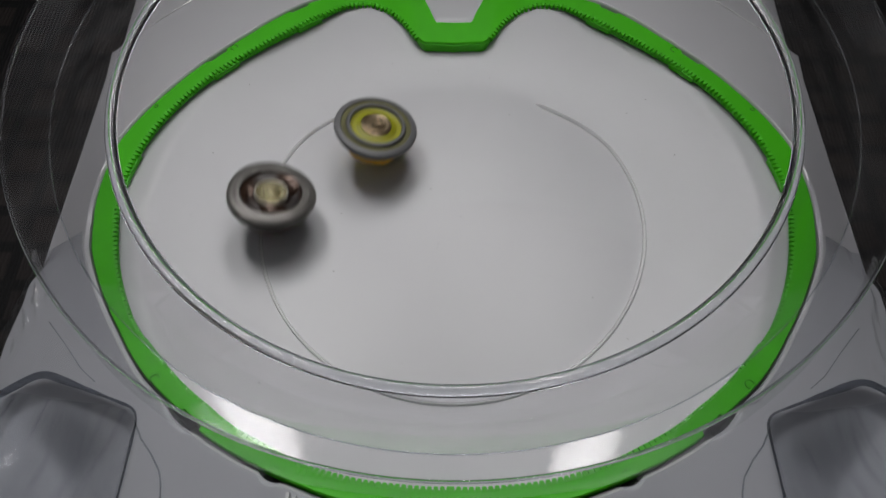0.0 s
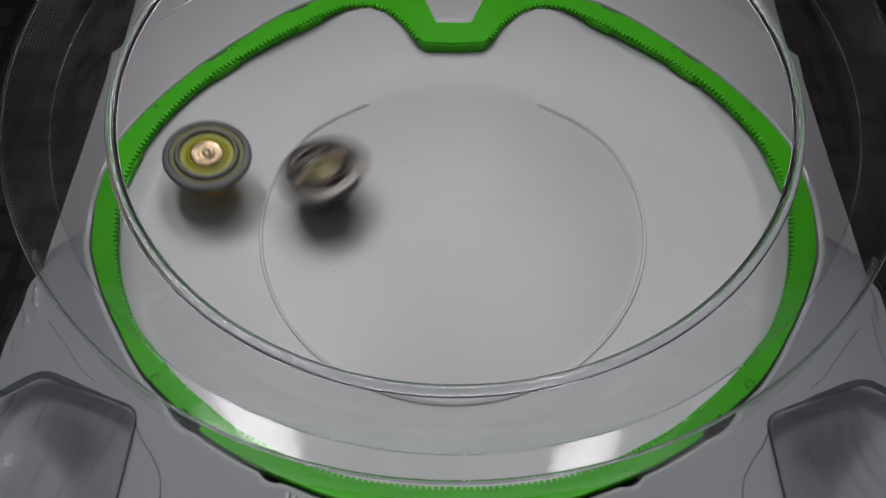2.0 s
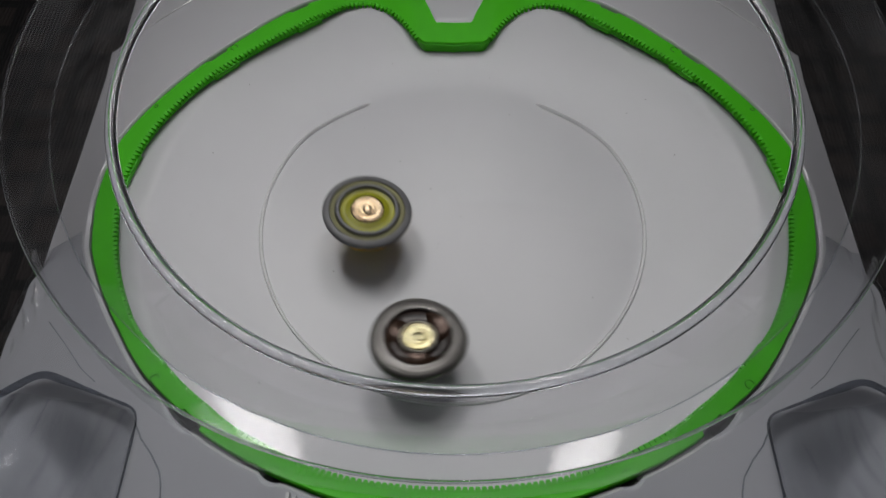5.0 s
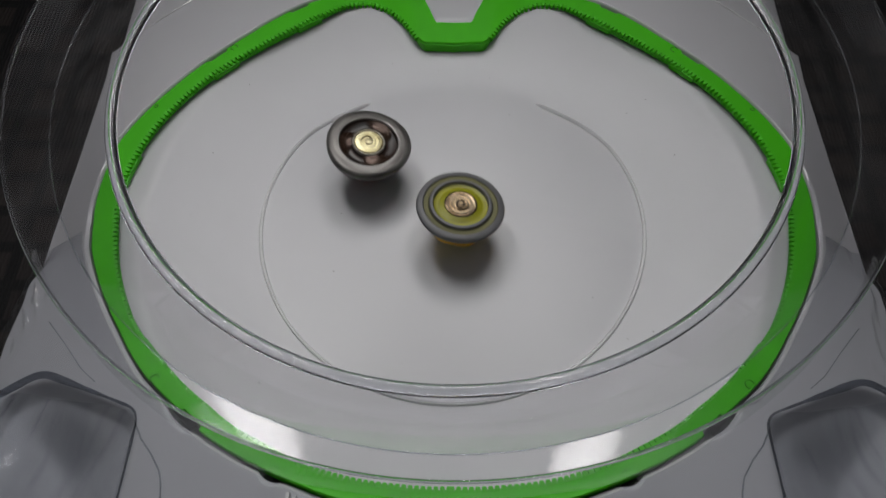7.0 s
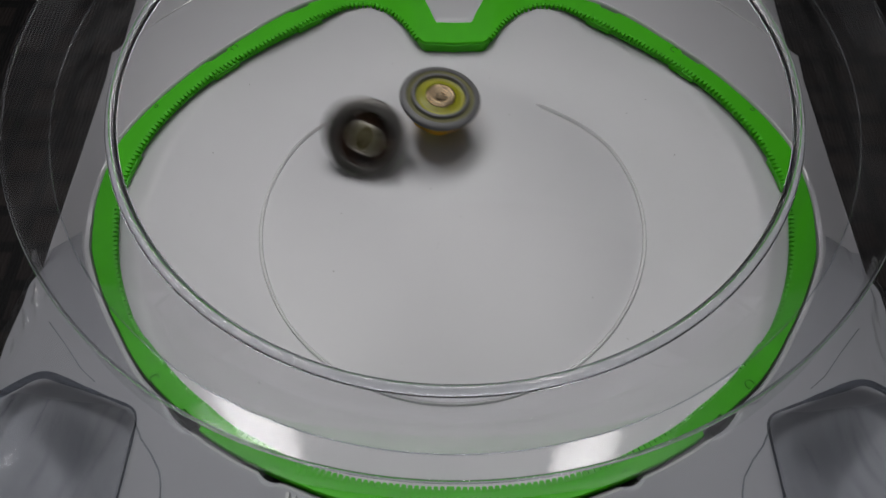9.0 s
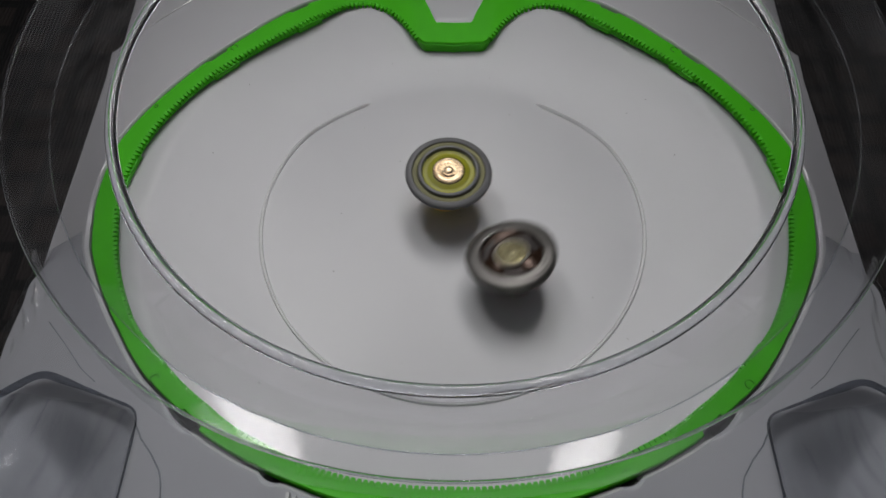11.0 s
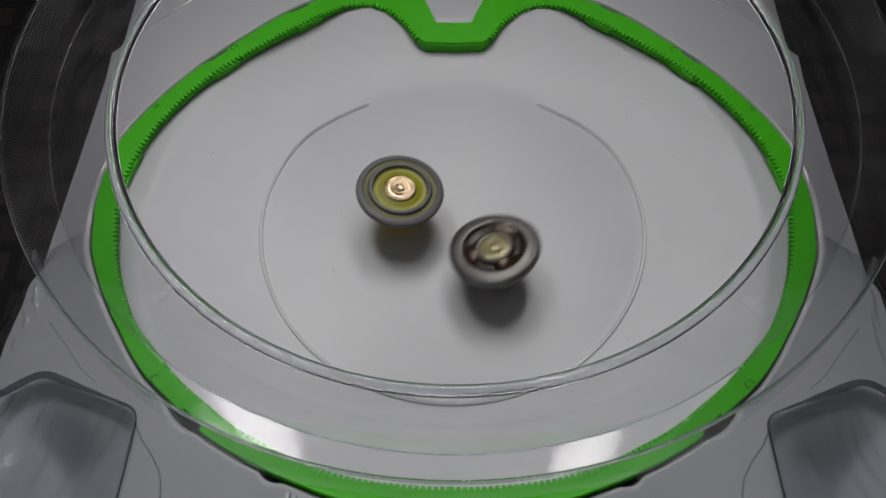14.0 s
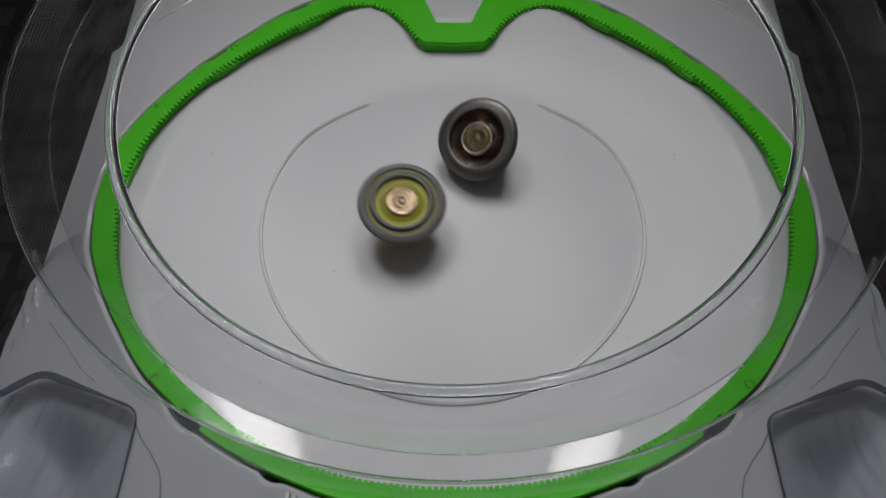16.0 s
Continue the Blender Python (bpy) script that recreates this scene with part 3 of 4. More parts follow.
def top(name, label, lower, lower_mat, tip_mat, blade, blade_mat, pieces, lobes):
    base = new(name)
    tagged(base, label, "spinning top", "spinning tops in the stadium")
    part("bit", mesh_of("bit", *lathe([(0.0001, 0), (.0016, .0002), (.0030, .0012), (.0042, .0035), (.0046, .0075), (.0075, .0090), (.0080, .0120)], 40),
                        tip_mat), base)
    part("ratchet", mesh_of("ratchet", *lathe(lower, 72, 6, .03), lower_mat), base)
    part("blade", mesh_of("blade", *lathe(blade, 128, lobes, .018 if lobes else 0), blade_mat), base)
    for n, prof, mat, lab in pieces:
        part(n, mesh_of(n, *lathe(prof, 96), mat), base, lab)
    # thin curling mark on the centre disc
    verts, faces = [], []
    for k in range(41):
        u = k / 40
        a, r = 7.5 * u, .0008 + .0034 * u + .0005 * math.sin(9 * u)
        for dr in (-.00018, .00018):
            verts.append(((r + dr) * math.cos(a), (r + dr) * math.sin(a), .03102))
        for dr in (-.00022, .00022):
            verts.append(((r + dr) * math.cos(a), (r + dr) * math.sin(a), .0304))
    for k in range(40):
        b = k * 4
        faces += [(b, b + 1, b + 5, b + 4), (b + 2, b, b + 4, b + 6), (b + 1, b + 3, b + 7, b + 5)]
    part("emblem", mesh_of("emblem", verts, faces, MARK), base, "thin dark curling mark")
    return base


yellow_top = top(
    "spinning_top", "grey metal spinning top with a yellow inner ring and amber underside",
    [(.0078, .0105), (.0150, .0115), (.0165, .0130), (.0165, .0190), (.0172, .0215), (.0150, .0235)], AMBER, LEMON,
    [(.0140, .0225), (.0205, .0228), (.0235, .0250), (.0244, .0268), (.0246, .0278), (.0243, .0289), (.0232, .0297), (.0212, .0299), (.0207, .0295)],
    STEEL,
    [("outer_band", [(.0207, .0295), (.0204, .0291), (.0182, .0290), (.0177, .0295)], KHAKI, "khaki grey band"),
     ("inner_ridge", [(.0177, .0295), (.0172, .0306), (.0164, .0310), (.0157, .0309), (.0152, .0302), (.0150, .0290)], STEEL, ""),
     ("inner_ring", [(.0151, .0290), (.0142, .0286), (.0122, .0286), (.0112, .0290), (.0098, .0296), (.0092, .0297)], OLIVE, "olive yellow ring"),
     ("chip", [(.0092, .0290), (.0091, .0302), (.0086, .0306), (.0078, .0307), (.0074, .0306), (.0066, .0305), (.0060, .0306), (.0048, .0306), (.0044, .0305), (.0038, .0306), (.0026, .0306), (.0020, .0304), (.0014, .0309), (.0001, .0309)],
      BRONZE, "polished bronze centre disc")], 0)
dark_top = top(
    "spinning_top", "polished steel spinning top with a dark dish and red tip",
    [(.0078, .0105), (.0140, .0115), (.0160, .0130), (.0170, .0180), (.0185, .0215), (.0160, .0235)], BLACK, RED,
    [(.0140, .0222), (.0212, .0226), (.0238, .0248), (.0246, .0268), (.0247, .0280), (.0243, .0293), (.0230, .0303), (.0205, .0307), (.0185, .0309), (.0176, .0310),
     (.0171, .0307), (.0168, .0298)],
    BRIGHT,
    [("dish", [(.0169, .0299), (.0165, .0285), (.0140, .0272), (.0115, .0272), (.0102, .0278), (.0095, .0288)], BROWN, "dark brown sunken dish"),
     ("collar", [(.0096, .0284), (.0094, .0302), (.0090, .0305), (.0086, .0303), (.0085, .0298)], PALE, "thin pale collar"),
     ("chip", [(.0085, .0298), (.0079, .0305), (.0074, .0306), (.0068, .0305), (.0062, .0306), (.0052, .0306), (.0046, .0305), (.0040, .0306), (.0030, .0306), (.0024, .0305), (.0016, .0308), (.0001, .0308)], GOLD, "gold centre disc")], 3)


def arms(base):
    """Three swept arms that cross the dish from the rim to the collar, with dark gaps between them."""
    for k in range(3):
        verts, faces = [], []
        n = 14
        for i in range(n + 1):
            u = i / n
            a = radians(120 * k + 70 * u)
            crest = math.sin(math.pi * u) ** 0.6
            for r, z in ((.0094, .0276), (.0096, .0296), (.0118, .0291), (.0146, .0294), (.0168, .0303), (.0172, .0280)):
                swept = a + (r - .0094) * 55
                verts.append((r * math.cos(swept), r * math.sin(swept), .0270 + (z - .0270) * (.15 + .85 * crest)))
        for i in range(n):
            for j in range(5):
                b = i * 6 + j
                faces.append((b, b + 1, b + 7, b + 6))
        part("arm", mesh_of("arm", verts, faces, COPPER), base, "copper brown swept arm")


arms(dark_top)


def motions():
    walk(yellow_top, [
        (0.0, spun(-0.0508, 0.0464, 0.0003, 0.187, 0.106, 0)), (0.1, spun(-0.0525, 0.0298, 0.0003, 0.166, 0.079, 71)), (0.2, spun(-0.0520, 0.0169, 0.0003, 0.134, 0.058, 142)),
        (0.3, spun(-0.0425, 0.0215, 0.0003, 0.097, 0.033, 213)), (0.4, spun(-0.0215, 0.0451, 0.0003, 0.052, -0.039, 284)), (0.5, spun(-0.0118, 0.0610, 0.0003, 0.016, -0.097, 355)),
        (0.6, spun(-0.0067, 0.0735, 0.0003, 0.007, -0.116, 66)), (0.7, spun(-0.0072, 0.1177, 0.0012, 0.007, -0.115, 137)), (0.8, spun(-0.0062, 0.1631, 0.0114, 0.006, -0.155, 208)),
        (0.9, spun(-0.0292, 0.1719, 0.0152, 0.037, -0.170, 279)), (1.0, spun(-0.0506, 0.1361, 0.0062, 0.072, -0.174, 350)), (1.1, spun(-0.0586, 0.1054, 0.0015, 0.088, -0.159, 61)),
        (1.2, spun(-0.0470, 0.0789, 0.0003, 0.073, -0.122, 132)), (1.3, spun(-0.0772, 0.0951, 0.0017, 0.112, -0.080, 203)), (1.4, spun(-0.1604, 0.1337, 0.0203, 0.218, -0.108, 274)),
        (1.5, spun(-0.1716, 0.1347, 0.0203, 0.229, -0.092, 345)), (1.6, spun(-0.1720, 0.0963, 0.0203, 0.282, -0.031, 56)), (1.7, spun(-0.1649, 0.0697, 0.0169, 0.264, -0.023, 127)),
        (1.8, spun(-0.1588, 0.0539, 0.0128, 0.202, -0.024, 198)), (1.9, spun(-0.1505, 0.0401, 0.0091, 0.158, -0.025, 269)), (2.0, spun(-0.1430, 0.0234, 0.0061, 0.136, -0.016, 340)),
        (2.1, spun(-0.1397, 0.0114, 0.0050, 0.133, 0.006, 51)), (2.2, spun(-0.1327, -0.0025, 0.0034, 0.125, 0.031, 122)), (2.3, spun(-0.1265, -0.0191, 0.0026, 0.119, 0.062, 193)),
        (2.4, spun(-0.1194, -0.0358, 0.0020, 0.120, 0.097, 264)), (2.5, spun(-0.1099, -0.0489, 0.0014, 0.106, 0.122, 335)), (2.6, spun(-0.0973, -0.0629, 0.0009, 0.058, 0.142, 46)),
        (2.7, spun(-0.0762, -0.0774, 0.0004, 0.040, 0.177, 117)), (2.8, spun(-0.0821, -0.0487, 0.0003, 0.077, 0.216, 188)), (2.9, spun(-0.0933, 0.0002, 0.0003, 0.126, 0.239, 259)),
        (3.0, spun(-0.0871, 0.0314, 0.0003, 0.226, 0.179, 330)), (3.1, spun(-0.0753, 0.0444, 0.0003, 0.233, 0.101, 41)), (3.2, spun(-0.0676, 0.0518, 0.0003, 0.219, 0.032, 112)),
        (3.3, spun(-0.0601, 0.0592, 0.0003, 0.143, -0.040, 183)), (3.4, spun(-0.0502, 0.0671, 0.0003, 0.088, -0.103, 254)), (3.5, spun(-0.0378, 0.0752, 0.0003, 0.059, -0.134, 325)),
        (3.6, spun(-0.0230, 0.0698, 0.0003, 0.035, -0.144, 36)), (3.7, spun(-0.0087, 0.0615, 0.0003, 0.011, -0.115, 107)), (3.8, spun(0.0041, 0.0530, 0.0003, -0.010, -0.101, 178)),
        (3.9, spun(0.0173, 0.0417, 0.0003, -0.061, -0.100, 249)), (4.0, spun(0.0273, 0.0297, 0.0003, -0.097, -0.080, 320)), (4.1, spun(0.0338, 0.0114, 0.0003, -0.128, -0.049, 31)),
        (4.2, spun(0.0364, -0.0032, 0.0003, -0.165, 0.025, 102)), (4.3, spun(0.0321, -0.0148, 0.0003, -0.161, 0.063, 173)), (4.4, spun(0.0274, -0.0267, 0.0003, -0.152, 0.099, 244)),
        (4.5, spun(0.0211, -0.0362, 0.0003, -0.136, 0.126, 315)), (4.6, spun(0.0121, -0.0408, 0.0003, -0.109, 0.140, 26)), (4.7, spun(-0.0021, -0.0388, 0.0003, -0.064, 0.134, 97)),
        (4.8, spun(-0.0200, -0.0320, 0.0003, -0.004, 0.114, 168)), (4.9, spun(-0.0374, -0.0224, 0.0003, 0.057, 0.087, 239)), (5.0, spun(-0.0497, -0.0122, 0.0003, 0.103, 0.063, 310)),
        (5.1, spun(-0.0567, -0.0003, 0.0003, 0.135, 0.041, 21)), (5.2, spun(-0.0604, 0.0140, 0.0003, 0.160, 0.018, 92)), (5.3, spun(-0.0599, 0.0275, 0.0003, 0.172, -0.004, 163)),
        (5.4, spun(-0.0544, 0.0375, 0.0003, 0.165, -0.023, 234)), (5.5, spun(-0.0420, 0.0437, 0.0003, 0.135, -0.043, 305)), (5.6, spun(-0.0237, 0.0475, 0.0003, 0.086, -0.063, 16)),
        (5.7, spun(-0.0029, 0.0483, 0.0003, 0.026, -0.075, 87)), (5.8, spun(0.0169, 0.0455, 0.0003, -0.032, -0.072, 158)), (5.9, spun(0.0377, 0.0344, 0.0003, -0.099, -0.035, 229)),
        (6.0, spun(0.0574, 0.0158, 0.0003, -0.168, 0.030, 300)), (6.1, spun(0.0672, -0.0046, 0.0003, -0.213, 0.097, 11)), (6.2, spun(0.0678, -0.0289, 0.0003, -0.240, 0.173, 82)),
        (6.3, spun(0.0632, -0.0488, 0.0003, -0.246, 0.245, 153)), (6.4, spun(0.0424, -0.0436, 0.0003, -0.169, 0.286, 224)), (6.5, spun(0.0407, -0.0476, 0.0003, -0.061, 0.411, 295)),
        (6.6, spun(0.0403, -0.0564, 0.0003, 0.004, 0.400, 6)), (6.7, spun(0.0213, -0.0488, 0.0003, 0.120, 0.351, 77)), (6.8, spun(0.0039, -0.0316, 0.0003, 0.187, 0.264, 148)),
        (6.9, spun(-0.0015, -0.0174, 0.0003, 0.158, 0.170, 219)), (7.0, spun(0.0020, -0.0093, 0.0003, 0.087, 0.094, 290)), (7.1, spun(0.0018, 0.0047, 0.0003, 0.074, 0.040, 1)),
        (7.2, spun(0.0037, 0.0212, 0.0003, 0.039, -0.002, 72)), (7.3, spun(0.0192, 0.0244, 0.0003, -0.019, -0.055, 143)), (7.4, spun(0.0267, 0.0324, 0.0003, -0.051, -0.102, 214)),
        (7.5, spun(0.0374, 0.0350, 0.0003, -0.070, -0.106, 285)), (7.6, spun(0.0576, 0.0315, 0.0003, -0.122, -0.062, 356)), (7.7, spun(0.0647, 0.0273, 0.0003, -0.153, -0.053, 67)),
        (7.8, spun(0.0683, 0.0197, 0.0003, -0.179, -0.006, 138)), (7.9, spun(0.0660, 0.0089, 0.0003, -0.197, 0.059, 209)), (8.0, spun(0.0566, -0.0027, 0.0003, -0.207, 0.148, 280)),
        (8.1, spun(0.0415, -0.0095, 0.0003, -0.128, 0.160, 351)), (8.2, spun(0.0997, -0.0145, 0.0003, -0.135, 0.144, 62)), (8.3, spun(0.1083, -0.0129, 0.0004, -0.109, 0.120, 133)),
        (8.4, spun(0.0912, -0.0038, 0.0003, -0.081, 0.146, 204)), (8.5, spun(0.0749, 0.0070, 0.0003, -0.058, 0.167, 275)), (8.6, spun(0.0589, 0.0176, 0.0003, -0.033, 0.148, 346)),
        (8.7, spun(0.0415, 0.0293, 0.0003, 0.004, 0.113, 57)), (8.8, spun(0.0204, 0.0454, 0.0003, 0.069, 0.070, 128)), (8.9, spun(0.0018, 0.0592, 0.0003, 0.107, 0.035, 199)),
        (9.0, spun(-0.0114, 0.0720, 0.0003, 0.125, 0.004, 270)), (9.1, spun(-0.0208, 0.0778, 0.0003, 0.104, -0.015, 341)), (9.2, spun(-0.0287, 0.0862, 0.0003, 0.093, -0.040, 52)),
        (9.3, spun(-0.0366, 0.0853, 0.0003, 0.084, -0.055, 123)), (9.4, spun(-0.0453, 0.0837, 0.0003, 0.075, -0.071, 194)), (9.5, spun(-0.0518, 0.0801, 0.0003, 0.065, -0.082, 265)),
        (9.6, spun(-0.0533, 0.0736, 0.0003, 0.051, -0.084, 336)), (9.7, spun(-0.0467, 0.0625, 0.0003, 0.029, -0.073, 47)), (9.8, spun(-0.0343, 0.0479, 0.0003, 0.001, -0.052, 118)),
        (9.9, spun(-0.0212, 0.0323, 0.0003, -0.023, -0.026, 189)), (10.0, spun(-0.0123, 0.0185, 0.0003, -0.033, 0.002, 260)), (10.1, spun(-0.0094, 0.0055, 0.0003, -0.023, 0.038, 331)),
        (10.2, spun(-0.0096, -0.0075, 0.0003, 0.001, 0.083, 42)), (10.3, spun(-0.0112, -0.0180, 0.0003, 0.028, 0.122, 113)), (10.4, spun(-0.0122, -0.0232, 0.0003, 0.048, 0.140, 184)),
        (10.5, spun(-0.0129, -0.0211, 0.0003, 0.060, 0.130, 255)), (10.6, spun(-0.0139, -0.0136, 0.0003, 0.069, 0.099, 326)), (10.7, spun(-0.0143, -0.0040, 0.0003, 0.072, 0.061, 37)),
        (10.8, spun(-0.0133, 0.0041, 0.0003, 0.068, 0.029, 108)), (10.9, spun(-0.0094, 0.0111, 0.0003, 0.046, 0.003, 179)), (11.0, spun(-0.0026, 0.0166, 0.0003, 0.010, -0.020, 250)),
        (11.1, spun(0.0063, 0.0162, 0.0003, -0.022, -0.029, 321)), (11.2, spun(0.0181, 0.0095, 0.0003, -0.055, -0.025, 32)), (11.3, spun(0.0292, 0.0026, 0.0003, -0.084, -0.016, 103)),
        (11.4, spun(0.0345, 0.0010, 0.0003, -0.094, 0.005, 174)), (11.5, spun(0.0370, -0.0036, 0.0003, -0.099, 0.061, 245)), (11.6, spun(0.0339, -0.0092, 0.0003, -0.083, 0.102, 316)),
        (11.7, spun(0.0267, -0.0129, 0.0003, -0.049, 0.136, 27)), (11.8, spun(0.0179, -0.0137, 0.0003, -0.023, 0.165, 98)), (11.9, spun(0.0074, -0.0113, 0.0003, 0.018, 0.174, 169)),
        (12.0, spun(-0.0025, -0.0054, 0.0003, 0.057, 0.162, 240)), (12.1, spun(-0.0114, 0.0005, 0.0003, 0.093, 0.137, 311)), (12.2, spun(-0.0185, 0.0095, 0.0003, 0.124, 0.092, 22)),
        (12.3, spun(-0.0223, 0.0195, 0.0003, 0.139, 0.060, 93)), (12.4, spun(-0.0232, 0.0257, 0.0003, 0.129, 0.036, 164)), (12.5, spun(-0.0211, 0.0368, 0.0003, 0.103, 0.004, 235)),
        (12.6, spun(-0.0161, 0.0421, 0.0003, 0.052, -0.067, 306)), (12.7, spun(-0.0097, 0.0415, 0.0003, 0.013, -0.100, 17)), (12.8, spun(-0.0033, 0.0384, 0.0003, -0.017, -0.078, 88)),
        (12.9, spun(0.0008, 0.0323, 0.0003, -0.043, -0.052, 159)), (13.0, spun(0.0029, 0.0220, 0.0003, -0.070, 0.012, 230)), (13.1, spun(0.0023, 0.0095, 0.0003, -0.060, 0.049, 301)),
        (13.2, spun(-0.0012, -0.0011, 0.0003, -0.047, 0.113, 12)), (13.3, spun(-0.0069, -0.0088, 0.0003, -0.017, 0.155, 83)), (13.4, spun(-0.0140, -0.0170, 0.0003, 0.017, 0.198, 154)),
        (13.5, spun(-0.0215, -0.0193, 0.0003, 0.052, 0.216, 225)), (13.6, spun(-0.0289, -0.0194, 0.0003, 0.076, 0.190, 296)), (13.7, spun(-0.0348, -0.0176, 0.0003, 0.108, 0.160, 7)),
        (13.8, spun(-0.0376, -0.0117, 0.0003, 0.123, 0.121, 78)), (13.9, spun(-0.0368, -0.0054, 0.0003, 0.120, 0.079, 149)), (14.0, spun(-0.0325, 0.0028, 0.0003, 0.112, 0.033, 220)),
        (14.1, spun(-0.0257, 0.0082, 0.0003, 0.079, -0.009, 291)), (14.2, spun(-0.0162, 0.0127, 0.0003, 0.043, -0.069, 2)), (14.3, spun(-0.0069, 0.0133, 0.0003, 0.009, -0.089, 73)),
        (14.4, spun(0.0021, 0.0134, 0.0003, -0.008, -0.089, 144)), (14.5, spun(0.0095, 0.0093, 0.0003, -0.021, -0.082, 215)), (14.6, spun(0.0154, 0.0030, 0.0003, -0.041, -0.034, 286)),
        (14.7, spun(0.0176, -0.0041, 0.0003, -0.045, 0.045, 357)), (14.8, spun(0.0176, -0.0121, 0.0003, -0.045, 0.105, 68)), (14.9, spun(0.0130, -0.0184, 0.0003, -0.026, 0.160, 139)),
        (15.0, spun(0.0068, -0.0184, 0.0003, -0.016, 0.174, 210)), (15.1, spun(0.0010, -0.0200, 0.0003, -0.007, 0.177, 281)), (15.2, spun(-0.0261, -0.0254, 0.0003, 0.059, 0.241, 352)),
        (15.3, spun(-0.0609, -0.0288, 0.0003, 0.131, 0.336, 63)), (15.4, spun(-0.0733, -0.0256, 0.0003, 0.249, 0.257, 134)), (15.5, spun(-0.0791, -0.0163, 0.0003, 0.307, 0.142, 205)),
        (15.6, spun(-0.0767, -0.0080, 0.0003, 0.294, 0.053, 276)), (15.7, spun(-0.0658, 0.0041, 0.0003, 0.198, -0.105, 347)), (15.8, spun(-0.0487, 0.0117, 0.0003, 0.119, -0.207, 58)),
        (15.9, spun(-0.0413, 0.0069, 0.0003, 0.092, -0.177, 129)), (16.0, spun(-0.0296, -0.0006, 0.0003, 0.055, -0.143, 200)),
    ])
